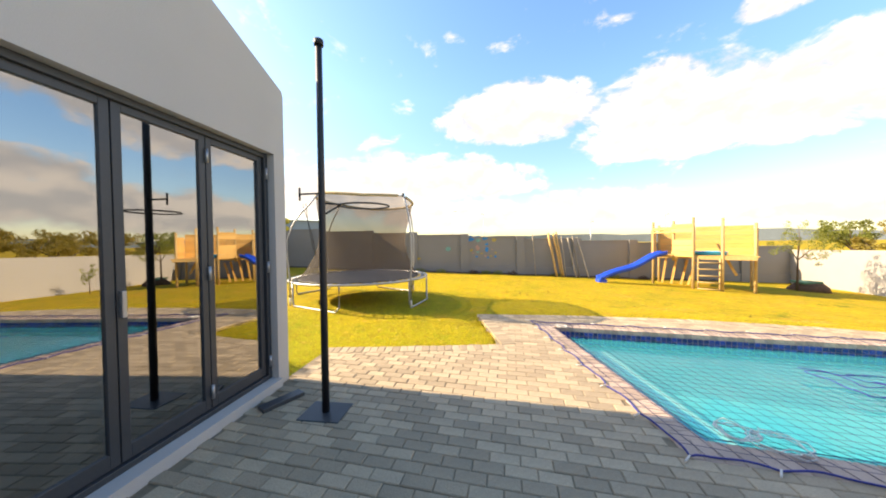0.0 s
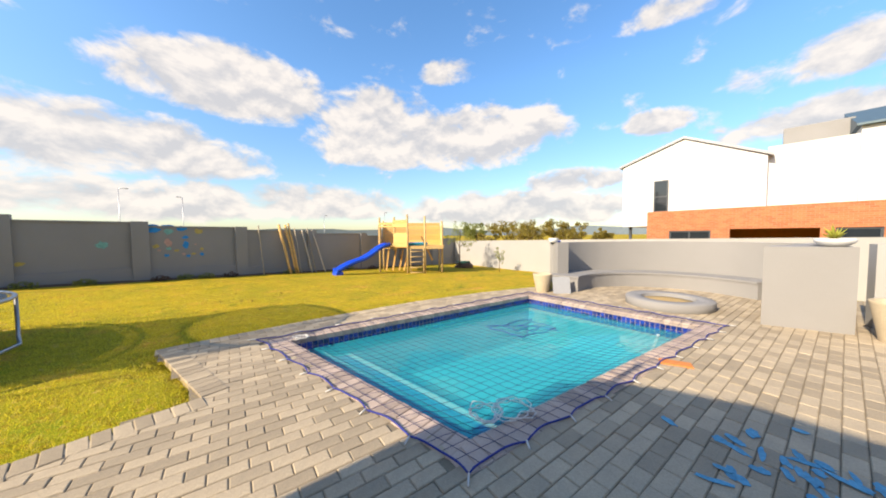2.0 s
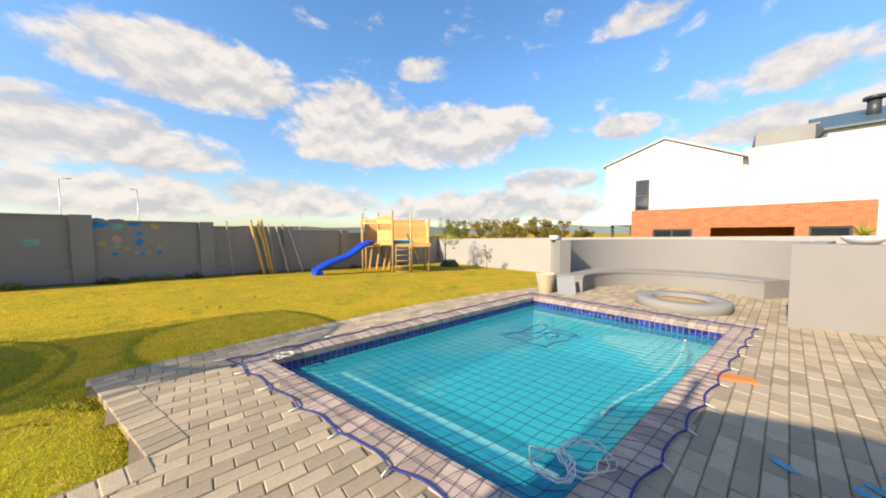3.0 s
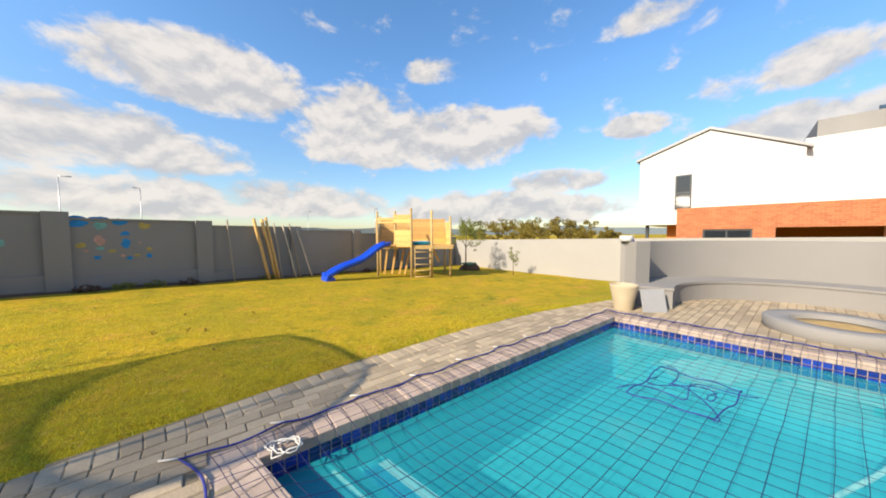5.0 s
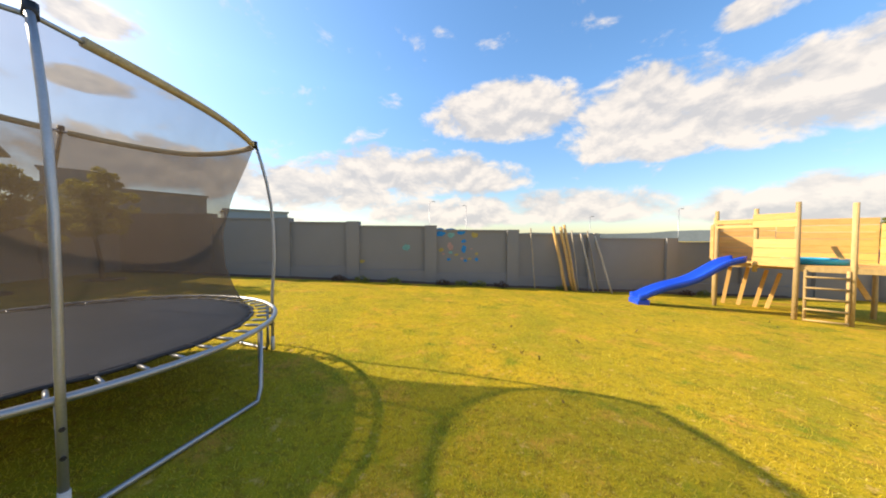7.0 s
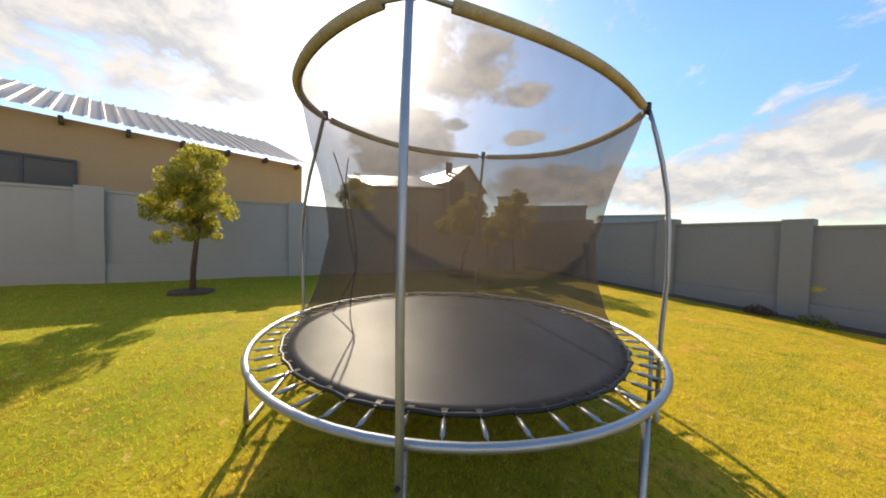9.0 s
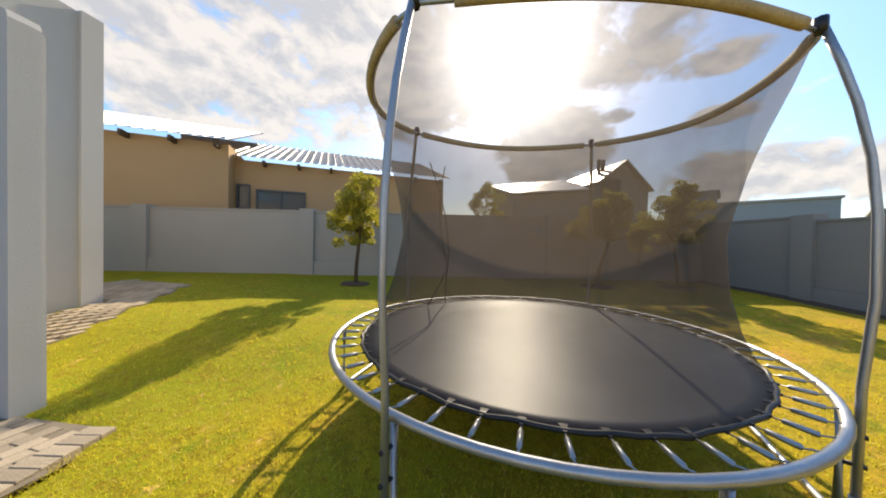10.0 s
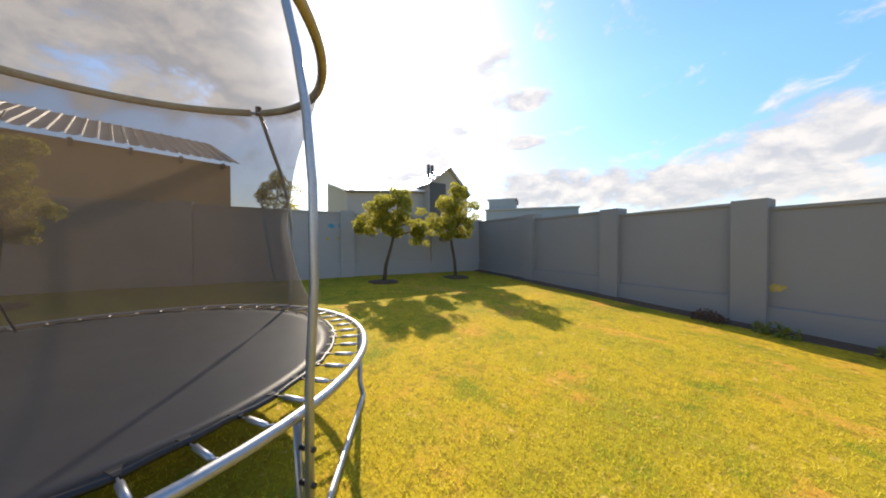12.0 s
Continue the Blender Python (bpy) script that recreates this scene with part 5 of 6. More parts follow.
soil_ring(T2, 0.45)
T3 = at_ground(-9.45, 11.75)
tree(T3, 3.1, [(0.0, -0.1, 2.5, 0.48), (0.1, 0.35, 2.15, 0.42), (0.0, -0.55, 2.0, 0.48), (0.1, -0.35, 1.5, 0.38), (0.0, 0.1, 2.85, 0.32), (0.0, -0.2, 1.75, 0.42), (0.0, 0.3, 1.6, 0.34)], 15000, 0.038, "slender olive-green tree with drooping foliage", 7, lean=(0.05, -0.22), clumps=16)
soil_ring(T3, 0.45)
T4 = at_ground(13.9, 13.6)
tree(T4, 3.0, [(0.0, 0.0, 2.3, 0.6), (0.4, -0.4, 1.9, 0.5), (-0.4, 0.3, 2.0, 0.5), (0.1, 0.1, 2.8, 0.4), (0.3, -0.3, 1.4, 0.35)], 2200, 0.036, "thin young tree with sparse pale leaves", 9, M_LEAF_GREEN, 0.04)
T5 = at_ground(14.4, 10.8)
tree(T5, 1.5, [(0.0, 0.0, 0.95, 0.28), (0.1, -0.1, 0.6, 0.22), (-0.08, 0.1, 1.25, 0.2)], 420, 0.04, "thin sapling by the pale wall", 11, M_LEAF_GREEN, 0.018, name="sapling")
# tree behind the west wall
tree((-11.6, 6.0, 0.3), 4.0, [(0, 0, 3.0, 0.6), (0, 0.5, 2.7, 0.5), (0, -0.5, 2.8, 0.5), (0, 0.2, 3.5, 0.45)], 4500, 0.04, "thin tree behind the garden wall", 13, M_LEAF)
# trees beyond the east wall
for i, (x, y, h, w, lf) in enumerate(((24, 21, 3.6, 1.8, M_LEAF_GREEN), (27, 19.5, 3.8, 1.9, M_LEAF_FAR), (29, 18, 3.7, 2.0, M_LEAF_FAR), (24, 15.5, 3.3, 1.8, M_LEAF_FAR), (26, 13.4, 3.5, 1.8, M_LEAF_FAR), (25, 11.8, 3.4, 1.6, M_LEAF_FAR), (30, 10.6, 3.0, 1.2, M_LEAF_FAR), (21.5, 17.5, 3.2, 1.2, M_LEAF_FAR))):
    b = -1.0
    rng = random.Random(i)
    cr = [(rng.uniform(-w, w) * 0.6, rng.uniform(-w, w), h * rng.uniform(0.55, 0.92), w * rng.uniform(0.35, 0.5)) for _ in range(6)]
    tree((x, y, b), h, cr, 4500, 0.075, "autumn-brown bushy tree beyond the garden wall", 20 + i, lf, 0.08)

# plants along the foot of the wall
for i, s in enumerate((7.6, 8.4, 9.5, 11.2, 11.9, 12.5, 13.3, 15.6, 18.8, 20.3, 21.0)):
    p = Vector((NW[0], NW[1], 0)) + wax * s + wnrm * 0.55
    v, f = leaf_cloud([(0, 0, 0.10, 0.16), (0.15, 0.02, 0.07, 0.12), (-0.16, 0, 0.08, 0.12)], 260, 0.035, 40 + i)
    ob = raw_part("small_shrub", v, f, M_LEAF_GREEN if i % 3 else M_SOIL)
    ob.location = at_ground(p.x, p.y)
    tagged(ob, "low dry shrub at the foot of the garden wall", "shrub", group="shrubs along the wall")
bm = bmesh.new()
a = Vector((NW[0], NW[1], 0))
for k in range(40):
    s0, s1 = k * 0.62, (k + 1) * 0.62
    p0, p1 = a + wax * s0, a + wax * s1
    w0, w1 = 0.50 + 0.12 * noise.noise(Vector((s0, 0, 0))), 0.50 + 0.12 * noise.noise(Vector((s1, 0, 0)))
    q = [p0 + wnrm * 0.18, p1 + wnrm * 0.18, p1 + wnrm * w1, p0 + wnrm * w0]
    f = bm.faces.new([bm.verts.new((v.x, v.y, ground_z(v.x, v.y) + (0.05 if j < 2 else -0.01))) for j, v in enumerate(q)])
tagged(part("soil_bed", bm, M_SOIL), "strip of bare soil along the garden wall", "soil bed")
# wheelbarrow-like heap behind the playhouse
wb = thing("garden_heap", "dark heap under a green sheet by the pale wall", "garden heap", at_ground(14.6, 13.9))
bm = bmesh.new()
bm_lathe(bm, [(0.62, -0.05), (0.60, 0.16), (0.40, 0.34), (0.1, 0.40)], sides=14)
for v in bm.verts:
    v.co += noise.noise_vector(v.co * 3) * 0.10
part("heap", bm, M_SOIL, wb)
bm = bmesh.new()
bm_box(bm, (-0.45, -0.3, 0.36), (0.3, 0.3, 0.44))
bevel(bm, 0.03)
for v in bm.verts:
    v.co += noise.noise_vector(v.co * 4) * 0.06
part("sheet", bm, M_GREEN, wb, "green plastic sheet")
# dry leaves on the lawn
for i in range(14):
    x, y = random.uniform(0, 8), random.uniform(6.5, 12)
    v, f = leaf_cloud([(0, 0, 0.02, 0.035)], 4, 0.026, 80 + i)
    ob = raw_part("dry_leaf", v, f, M_SOIL)
    ob.location = at_ground(x, y)
    tagged(ob, "dry brown leaf lying on the lawn", "leaf", group="dry leaves on the lawn")
# ---- neighbouring houses ----
def framed_window(parent, m, w, h, mullions=1, label="dark-framed window"):
    """A window set on a wall: local x along it, z up, y inwards."""
    bm = bmesh.new()
    f = 0.07
    for lo, hi in (((0, -0.03, 0), (f, 0.05, h)), ((w - f, -0.03, 0), (w, 0.05, h)), ((f, -0.03, 0), (w - f, 0.05, f)), ((f, -0.03, h - f), (w - f, 0.05, h))):
        bm_box(bm, lo, hi)
    for k in range(mullions):
        x = w * (k + 1) / (mullions + 1)
        bm_box(bm, (x - 0.03, -0.028, f), (x + 0.03, 0.05, h - f))
    bmesh.ops.transform(bm, matrix=m, verts=bm.verts)
    wnd = part("window", bm, M_ALU, parent, label)
    bm = bmesh.new()
    bm_box(bm, (f * 0.5, 0.02, f * 0.5), (w - f * 0.5, 0.035, h - f * 0.5), m)
    part("pane", bm, M_DARK_GLASS, wnd)
    return wnd


def east_house():
    t = thing("house", "white gabled house with orange brick ground floor beyond the wall", "house")
    X = 23.8
    face = Matrix.Translation((0, 0, 0))
    bm = bmesh.new()
    prof = [(7.30, 1.95), (0.52, 1.95), (0.52, 5.55), (4.0, 7.20), (7.30, 6.02)]
    lo = [bm.verts.new((X, y, z)) for y, z in prof]
    hi = [bm.verts.new((X + 9, y, z)) for y, z in prof]
    bm.faces.new(lo)
    bm.faces.new(hi[::-1])
    for i in range(5):
        j = (i + 1) % 5
        bm.faces.new((lo[i], lo[j], hi[j], hi[i]))
    part("gable_wall", bm, M_WHITE, t)
    for (y0, z0), (y1, z1) in (((0.30, 5.50), (4.0, 7.25)), ((4.0, 7.25), (7.50, 6.0))):
        bm = bmesh.new()
        vs = [(X - 0.12, y0, z0), (X - 0.12, y1, z1), (X + 9, y1, z1), (X + 9, y0, z0)]
        a = [bm.verts.new(v) for v in vs]
        b = [bm.verts.new((v[0], v[1], v[2] + 0.14)) for v in vs]
        bm.faces.new(a)
        bm.faces.new(b)
        for i in range(4):
            bm.faces.new((a[i], a[(i + 1) % 4], b[(i + 1) % 4], b[i]))
        part("roof", bm, M_ROOF, t, "grey sheet roof")
    # white wing to the south, with higher part
    box_part("wing_wall", (X + 0.5, -2.35, 1.2), (X + 7, 0.52, 6.05), M_WHITE, t)
    box_part("upper_wall", (X + 2.2, -2.35, 6.05), (X + 7, 0.0, 7.25), M_PLASTER, t, "grey plastered upper wall")
    box_part("wing_wall", (X + 0.45, -12.0, -1.0), (X + 7, -2.36, 6.35), M_WHITE, t)
    bm = bmesh.new()
    bm_prism(bm, [(X + 0.2, -12.2), (X + 4.5, -12.2), (X + 4.5, -2.2), (X + 0.2, -2.2)], [6.36, 6.36, 6.36, 6.36], [6.46, 8.2, 8.0, 6.46])
    rf = part("roof", bm, M_ROOF_BLUE, t, "slate blue sheet roof")
    for y in (-4.0, -5.2):
        bm = bmesh.new()
        bm_tube(bm, [(X + 2.4, y, 7.0), (X + 2.4, y, 7.95)], 0.22, 12)
        bm_tube(bm, [(X + 2.4, y, 7.96), (X + 2.4, y, 8.10)], 0.36, 12)
        part("roof_vent", bm, M_ALU, rf, "dark round roof vent")
    # white column and porch under the overhang
    box_part("porch_wall", (X + 1.2, 0.6, -1.4), (X + 8.8, 6.0, 1.94), M_TERRACOTTA, t)
    bm = bmesh.new()
    bm_tube(bm, [(X + 0.4, 6.9, -1.4), (X + 0.4, 6.9, 1.95)], 0.10, 10)
    part("column", bm, M_ALU, t)
    # brick ground floor with openings
    BX = 20.0
    bm = bmesh.new()
    ys = [4.90, 3.90, 2.25, 1.58, -1.06, -1.44, -2.52, -3.05]
    tops = {1: 1.60, 3: 1.66, 5: 1.66}
    for i, (a, b) in enumerate(zip(ys, ys[1:])):
        if i in tops:
            bm_box(bm, (BX, b, tops[i]), (BX + 0.3, a, 2.66))
            if i != 3:
                bm_box(bm, (BX, b, -1.4), (BX + 0.3, a, -0.1))
        else:
            bm_box(bm, (BX, b, -1.4), (BX + 0.3, a, 2.66))
    bm_box(bm, (BX + 0.3, 4.60, -1.4), (X + 1, 4.90, 2.66))
    bm_box(bm, (BX + 0.3, -3.05, -1.4), (X + 1, -2.75, 2.66))
    bm_box(bm, (BX + 0.3, -2.75, 2.35), (X + 1, 4.60, 2.62))
    part("brick_wall", bm, M_BRICK, t, "orange face brick wall")
    box_part("back_wall", (X - 0.4, -2.75, -1.4), (X - 0.2, 4.60, 2.34), M_TERRACOTTA, t)
    m = Matrix.Translation((BX + 0.06, 0, 0)) @ Matrix.Rotation(radians(90), 4, "Z") @ Matrix.Scale(-1, 4, (0, 1, 0))
    framed_window(t, Matrix.Translation((BX + 0.1, 2.25, -0.1)) @ Matrix.Rotation(radians(90), 4, "Z"), 1.65, 1.70)
    framed_window(t, Matrix.Translation((BX + 0.1, -2.52, -0.1)) @ Matrix.Rotation(radians(90), 4, "Z"), 1.08, 1.76, 0)
    framed_window(t, Matrix.Translation((X - 0.02, 4.72, 2.85)) @ Matrix.Rotation(radians(90), 4, "Z"), 0.76, 2.02, 0, "tall dark-framed window")
    bm = bmesh.new()
    bm_box(bm, (X - 0.06, 4.75, 3.80), (X - 0.02, 5.45, 3.87))
    part("transom", bm, M_ALU, t)


east_house()


def west_house():
    """Low tan house behind the west wall. Local x runs along its front, y away from the garden."""
    q = Vector((-14.25, 4.30))
    t = thing("house", "low tan plastered house with pale ribbed sheet roof behind the wall", "house", (q.x, q.y, 0.3), math.degrees(math.atan2(-0.872, 0.49)))
    t.rotation_euler = (0, 0, math.atan2(-0.872, 0.49))
    # in these axes the garden lies on the +y side
    E2, E1, L2, L1 = 4.28, 4.60, 8.75, 20.0

    def slab(x0, x1, yf, eave, depth, name):
        bm = bmesh.new()
        n = int((x1 - x0) / 0.30)
        rise = math.tan(radians(21)) * depth
        line = []
        for i in range(n):
            a, w = x0 + (x1 - x0) * i / n, (x1 - x0) / n
            line += [(a, 0.0), (a + w * 0.66, 0.0), (a + w * 0.74, 0.05), (a + w * 0.92, 0.05)]
        line.append((x1, 0.0))
        lo = [bm.verts.new((x, yf, eave + 0.05 + h)) for x, h in line]
        hi = [bm.verts.new((x, yf - depth, eave + rise + 0.05 + h)) for x, h in line]
        for k in range(len(line) - 1):
            bm.faces.new((lo[k], lo[k + 1], hi[k + 1], hi[k]))
        bmesh.ops.solidify(bm, geom=list(bm.faces), thickness=0.03)
        r = part(name, bm, M_ROOF_PALE, t, "pale ribbed sheet roof")
        for i in range(int((x1 - x0) / 1.2)):
            x = x0 + 0.5 + i * 1.2
            box_part("rafter_end", (x, yf - 0.5, eave - 0.18), (x + 0.09, yf - 0.06, eave - 0.01), M_BARK, r)
    box_part("wall", (0.25, -7.0, -0.6), (L2 + 0.1, 0.0, E2 + 0.02), M_TAN, t)
    box_part("wall", (L2, -7.0, -0.6), (L1, 0.75, E1 + 0.02), M_TAN, t)
    slab(0.0, L2 + 0.2, 0.45, E2, 5.0, "roof")
    slab(L2 - 0.25, L1, 1.25, E1, 5.5, "roof")
    box_part("roof_box", (8.6, -3.6, E1 + 0.9), (11.5, -3.0, E1 + 1.25), M_ROOF, t)
    wm = lambda x, y, z: Matrix.Translation((x, y + 0.045, z)) @ Matrix.Rotation(math.pi, 4, "Z")
    framed_window(t, wm(8.05, 0.0, 2.42), 1.75, 0.80, 1, "dark-framed sliding window")
    framed_window(t, wm(8.68, 0.0, 2.42), 0.45, 0.95, 0)
    box_part("sill", (6.25, -0.02, 2.34), (8.1, 0.06, 2.41), M_TAN, t)


west_house()


def gable_house():
    t = thing("house", "distant white house with a pale gabled roof and twin chimneys", "house", (-31.0, 19.6, 0))
    t.rotation_euler = (0, 0, radians(18))
    bm = bmesh.new()
    prof = [(-2.6, 0.0), (2.8, 0.0), (2.8, 7.4), (0.0, 9.9), (-2.6, 8.0)]
    lo = [bm.verts.new((0, y, z)) for y, z in prof]
    hi = [bm.verts.new((-9, y, z)) for y, z in prof]
    bm.faces.new(lo)
    bm.faces.new(hi)
    for i in range(5):
        bm.faces.new((lo[i], lo[(i + 1) % 5], hi[(i + 1) % 5], hi[i]))
    part("wall", bm, M_PLASTER_LIGHT, t)
    for y0, z0, y1, z1 in ((-3.0, 7.75, 0, 10.0), (0, 10.0, 3.1, 7.2)):
        bm = bmesh.new()
        bm_prism(bm, [(0.4, y0), (0.4, y1), (-9.2, y1), (-9.2, y0)], [z0, z1, z1, z0], [z0 + .15, z1 + .15, z1 + .15, z0 + .15])
        part("roof", bm, M_ROOF_PALE, t)
    bm = bmesh.new()
    bm_prism(bm, [(-1, -11), (-1, -2.6), (-7, -2.6), (-7, -11)], 0.0, [6.3, 7.2, 9.4, 8.2])
    part("wing", bm, M_PLASTER_LIGHT, t)
    bm = bmesh.new()
    bm_prism(bm, [(-0.6, -11.3), (-0.6, -2.4), (-7.2, -2.4), (-7.2, -11.3)], [6.35, 7.25, 9.45, 8.25], [6.5, 7.4, 9.6, 8.4])
    part("roof", bm, M_ROOF_PALE, t)
    for y in (-1.5, -1.0):
        box_part("chimney", (-2.0, y, 8.4), (-1.7, y + 0.25, 10.6), M_ALU, t)
    box_part("dark_wall", (0.02, -2.5, 4.0), (0.08, -0.4, 8.2), M_ALU, t)


gable_house()


def flat_block(at, rz, w, d, h, label, mat, wins=5, up=None):
    t = thing("apartment_building", label, "building", at, rz)
    box_part("wall", (0, -d, 0), (w, 0, h), mat, t)
    box_part("roof", (-0.2, -d - 0.2, h), (w + 0.2, 0.2, h + 0.25), M_ROOF, t)
    if up:
        box_part("upper_storey", (up[0], -d, h + 0.25), (up[1], -0.6, h + up[2]), mat, t)
        bm = bmesh.new()
        bm_prism(bm, [(up[0] - .3, -d), (up[1] + .3, -d), (up[1] + .3, 0), (up[0] - .3, 0)], h + up[2], [h + up[2] + .2, h + up[2] + .2, h + up[2] + .9, h + up[2] + .9])
        part("roof", bm, M_ROOF, t)
    for i in range(wins):
        x = w * (i + 0.3) / wins
        framed_window(t, Matrix.Translation((x, 0.02, h - 1.6)) @ Matrix.Rotation(0, 4, "Z"), w / wins * 0.55, 1.1, 0)
    return t


d1 = Vector((9.0, 12.3)).normalized()
flat_block((-52.9, 37.2, 0), math.degrees(math.atan2(d1.y, d1.x)), 15.0, 8, 7.5, "distant flat-roofed blue-grey building", M_BLOCK, 5, (0.5, 5.0, 1.8))
flat_block((-43, 53, -1), 45, 9, 8, 7.0, "distant flat-roofed building behind the wall", M_BLOCK, 6)

# lamp posts beyond the north wall
def lamp_post(x, y, h, arm):
    t = thing("street_lamp", "thin grey street lamp beyond the garden wall", "street lamp", (x, y, -0.5), group="street lamps")
    bm = bmesh.new()
    bm_tube(bm, [(0, 0, 0), (0, 0, h)], [0.035, 0.022], 8)
    part("post", bm, M_STEEL, t)
    bm = bmesh.new()
    bm_tube(bm, [(0, 0, h), (arm, 0, h + 0.05)], 0.02, 6)
    bm_box(bm, (arm - 0.06, -0.05, h + 0.01), (arm + 0.14, 0.05, h + 0.07))
    part("lamp_head", bm, M_STEEL, t)


lamp_post(-3.0, 33.0, 5.7, 0.4)
lamp_post(0.6, 33.0, 5.3, -0.3)
lamp_post(18.0, 30.0, 4.6, 0.2)
lamp_post(12.2, 33.0, 4.2, 0.2)

# distant hills; the blue haze of far air is put into their colour
hv, hf = [], []
for i in range(121):
    a = 2 * math.pi * i / 120
    r = 850
    h = 18 + 14 * noise.noise(Vector((math.cos(a) * 3, math.sin(a) * 3, 0))) + 6 * noise.noise(Vector((math.cos(a) * 11, math.sin(a) * 11, 2)))
    hv += [(r * math.cos(a), r * math.sin(a), -6), (r * math.cos(a), r * math.sin(a), max(3, h))]
for i in range(120):
    hf.append((2 * i, 2 * i + 2, 2 * i + 3, 2 * i + 1))
M_HILL = material("haze_tinted_hill", (0.16, 0.20, 0.24), 1.0, vary=0.1, scale=0.02, fine=0.2, bump=0.0, spec=0.0)
tagged(raw_part("backdrop", hv, hf, M_HILL), "hills on the horizon, tinted hazy blue", "hills", kind="structure")

# ---- grass blades on the lawn ----
def grass(n, seed):
    rng = np.random.default_rng(seed)
    verts, faces = [], []
    made = 0
    while made < n:
        x, y = rng.uniform(-9.5, 9.0), rng.uniform(-1.5, 13.0)
        near = min(math.hypot(x - px, y - py) for px, py in ((1.2, 4.5), (0.0, 6.5), (-1.0, 9.5), (-0.5, 3.9)))
        if rng.random() > math.exp(-max(0, near - 0.8) / 2.4) or inside((x, y), PAVED):
            continue
        z = ground_z(x, y) - 0.004
        for _ in range(5):
            bx, by = x + rng.normal() * 0.05, y + rng.normal() * 0.05
            a = rng.uniform(0, 6.28)
            h = rng.uniform(0.014, 0.042)
            w = rng.uniform(0.0018, 0.0035)
            dx, dy = math.cos(a) * w, math.sin(a) * w
            lx, ly = rng.normal(size=2) * h * 0.6
            i = len(verts)
            verts += [(bx - dx, by - dy, z), (bx + dx, by + dy, z), (bx + lx, by + ly, z + h)]
            faces.append((i, i + 1, i + 2))
        made += 5
    return raw_part("grass", verts, faces, M_BLADE)


tagged(grass(210000, 4), "short dry lawn grass", "grass", kind="stuff")

# ---- paving: bedding and pavers ----
pave = thing("pavement", "weathered grey-brown brick pavers in running bond", "paving", kind="structure")
hole = [tuple(pool_at(u, v)) for u, v in ((-0.04, -0.062), (-0.04, 1.062), (1.04, 1.062), (1.04, -0.062))]
PL, PWD, GAP = 0.222, 0.111, 0.005
AX = radians(-5.5)


def paver_mesh(l, w):
    bm = bmesh.new()
    bm_box(bm, (-l / 2, -w / 2, -0.05), (l / 2, w / 2, 0.018))
    geom = [e for e in bm.edges if all(v.co.z > 0 for v in e.verts)]
    bmesh.ops.bevel(bm, geom=geom, offset=0.006, segments=1, affect="EDGES")
    return finish(bm, "paver", M_PAVER)


me_paver = paver_mesh(PL - GAP, PWD - GAP)
bmt = bmesh.new()
bmt.from_mesh(me_paver)
TV = [v.co.copy() for v in bmt.verts]
TF = [[v.index for v in f.verts] for f in bmt.faces]
bmt.free()


def bond(poly, x0, x1, y0, y1, keep):
    """Running-bond places inside a plan polygon."""
    ca, sa = math.cos(AX), math.sin(AX)
    out = []
    for r in range(-90, 90):
        for q in range(-50, 60):
            lx, ly = (q + 0.5 * (r % 2)) * PL, r * PWD
            x, y = 1.5 + lx * ca - ly * sa, 2.0 + lx * sa + ly * ca
            if not (x0 < x < x1 and y0 < y < y1):
                continue
            ends = [(x + u * PL * 0.5 * ca - v * PWD * 0.5 * sa, y + u * PL * 0.5 * sa + v * PWD * 0.5 * ca) for u, v in ((-1, -1), (1, -1), (1, 1), (-1, 1))]
            if all(inside(p, poly) for p in ends) and keep(x, y):
                out.append((math.hypot(x - 1.0, y - 2.2), x, y, AX))
    return out


def edging(pts):
    """A header course along a line, on its right-hand side."""
    out = []
    for p, q in zip(pts, pts[1:]):
        p, q = Vector(p), Vector(q)
        dv = (q - p).normalized()
        nv = Vector((dv.y, -dv.x))
        for i in range(max(1, round((q - p).length / PWD))):
            w = p + dv * ((i + 0.5) * PWD) + nv * PL * 0.5
            out.append((math.hypot(w.x - 1.0, w.y - 2.2), w.x, w.y, math.atan2(nv.y, nv.x)))
    return out


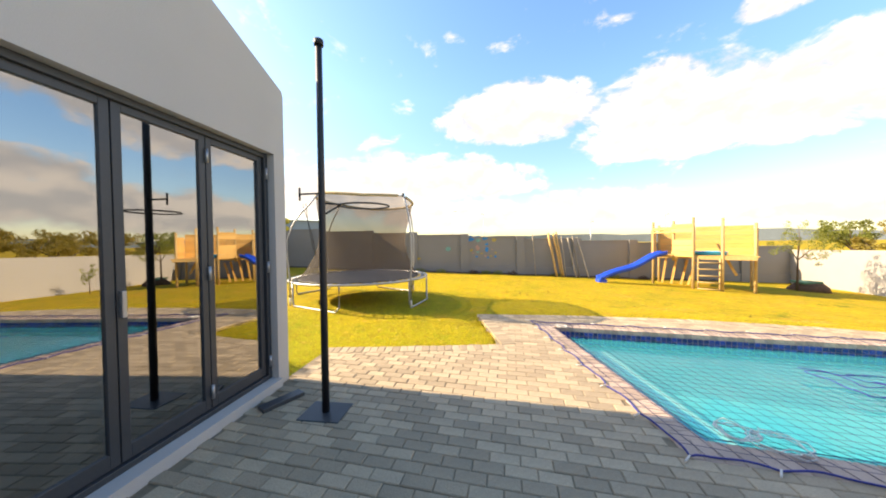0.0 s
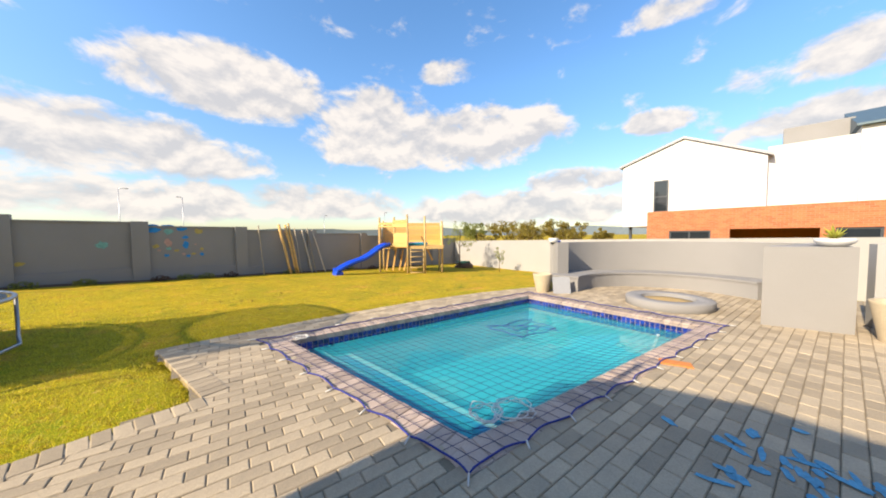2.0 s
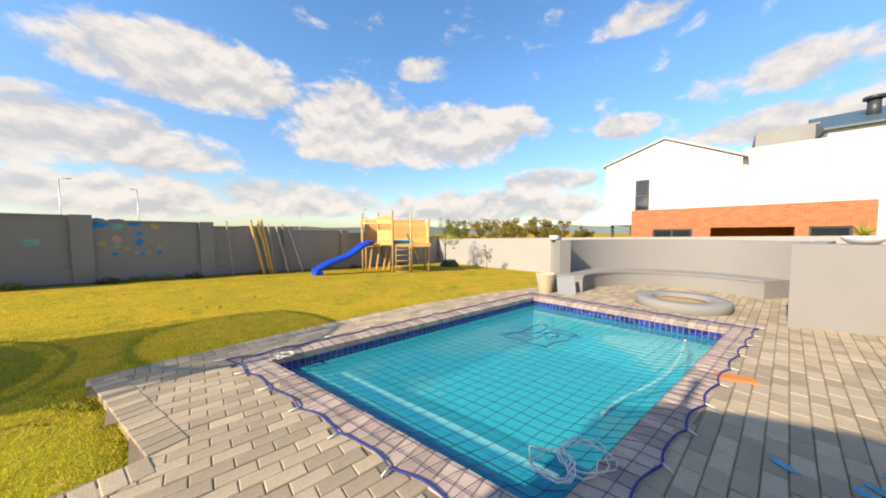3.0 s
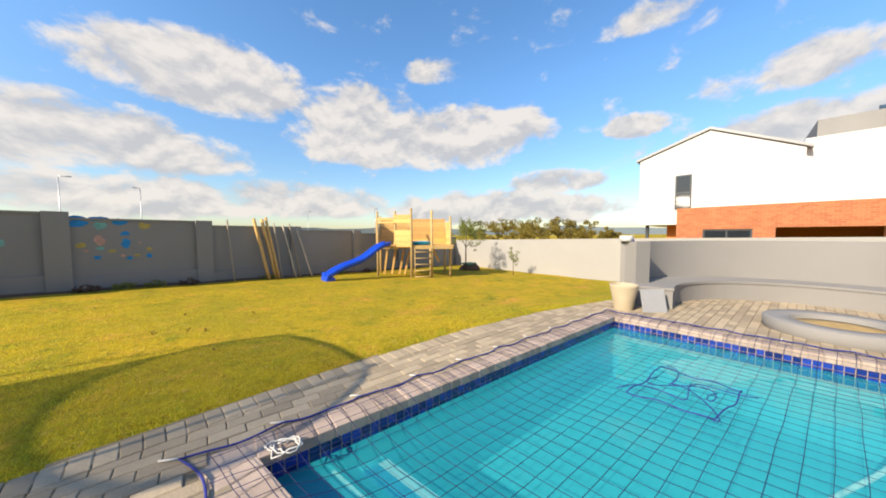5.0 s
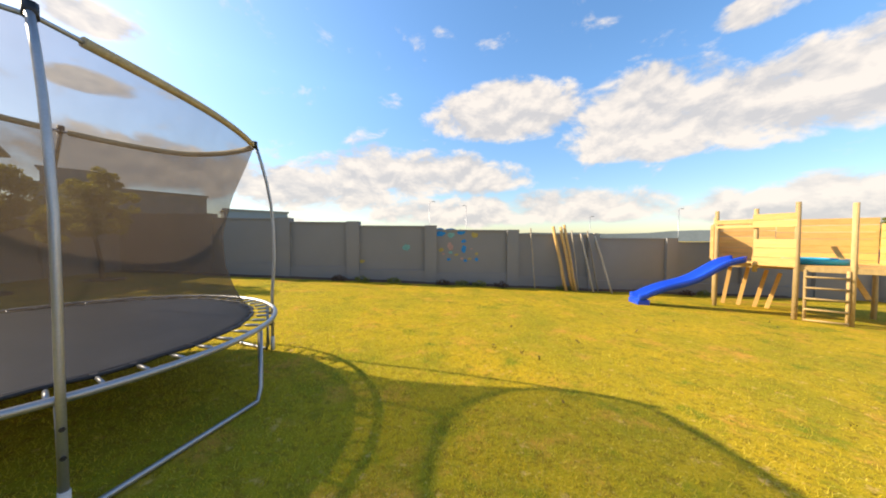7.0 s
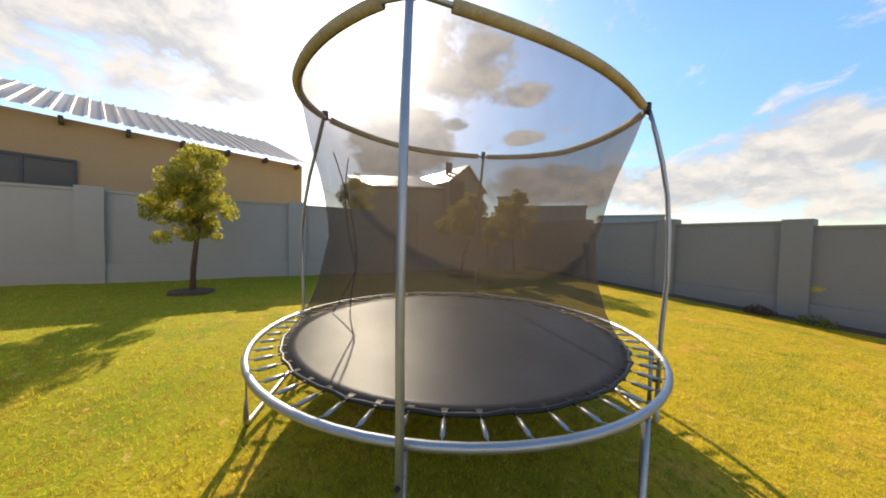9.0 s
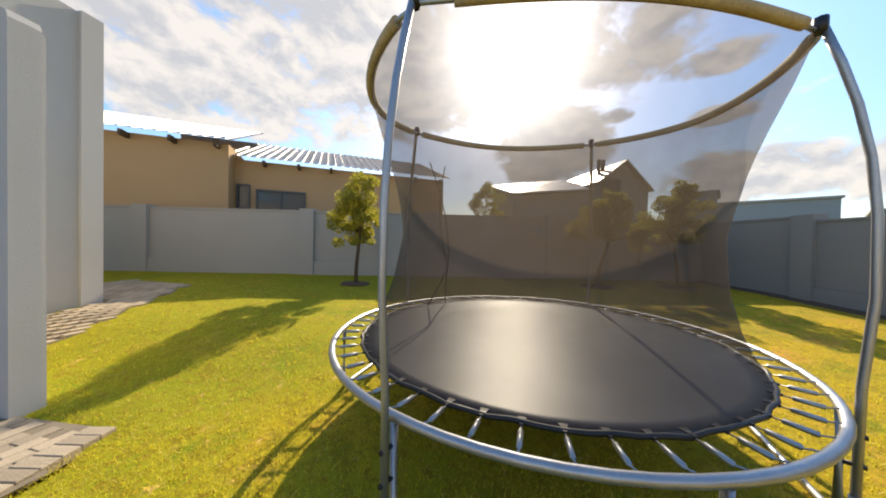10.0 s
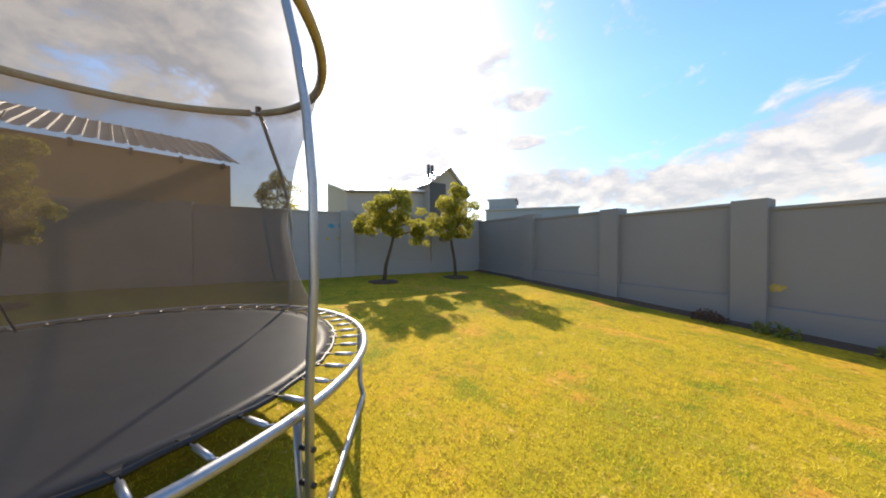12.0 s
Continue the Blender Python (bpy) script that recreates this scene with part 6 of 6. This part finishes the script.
def lay(places, parent, singles, height):
    rest_v, rest_f = [], []
    for k, (dd, x, y, rz) in enumerate(sorted(places)):
        dz, tilt, rz = height(x, y) + random.uniform(-0.003, 0.003), random.uniform(-0.008, 0.008), rz + random.uniform(-0.012, 0.012)
        if k < singles:
            ob = new("paver", me_paver)
            ob.parent = parent
            ob.location, ob.rotation_euler = (x, y, dz), (tilt, random.uniform(-0.006, 0.006), rz)
        else:
            m = Matrix.Translation((x, y, dz)) @ Matrix.Rotation(rz, 4, "Z") @ Matrix.Rotation(tilt, 4, "X")
            i = len(rest_v)
            rest_v.extend(tuple(m @ v) for v in TV)
            rest_f.extend(tuple(i + q for q in f) for f in TF)
    rp = raw_part("paver_field", rest_v, rest_f, M_PAVER, parent)
    rp["kind"] = "stuff"


lay(bond(PAVED, -2.0, 11.6, -6.5, 6.0, lambda x, y: not (inside((x, y), hole) or edge_distance((x, y), hole) < 0.035)), pave, 240, lambda x, y: 0.0)
lay(edging(PAVED[:8]), pave, 60, lambda x, y: 0.006)
side = thing("pavement_side", "weathered brick pavers beside the house", "paving", kind="structure")
lay(bond([(-2.30, 0.95), (-2.95, 0.62), (-2.95, -0.86), (-4.52, -0.86), (-4.52, -3.2), (-6.6, -3.2), (-6.30, -0.95), (-3.64, 0.50)], -6.7, -2.2, -3.3, 1.0, lambda x, y: True), side, 0, lambda x, y: ground_z(x, y) + 0.012)
# bedding under the pavers, cut round the pool
bed_v, bed_f = [], []
step = 0.14
ids = {}


def bed_vert(i, j):
    if (i, j) not in ids:
        ids[(i, j)] = len(bed_v)
        bed_v.append((-3.2 + i * step, -6.6 + j * step, 0.006))
    return ids[(i, j)]


for i in range(107):
    for j in range(90):
        x, y = -3.2 + (i + 0.5) * step, -6.6 + (j + 0.5) * step
        if inside((x, y), PAVED) and not (inside((x, y), hole) and edge_distance((x, y), hole) > 0.10):
            bed_f.append((bed_vert(i, j), bed_vert(i + 1, j), bed_vert(i + 1, j + 1), bed_vert(i, j + 1)))
raw_part("bedding", bed_v, bed_f, M_JOINT, pave)
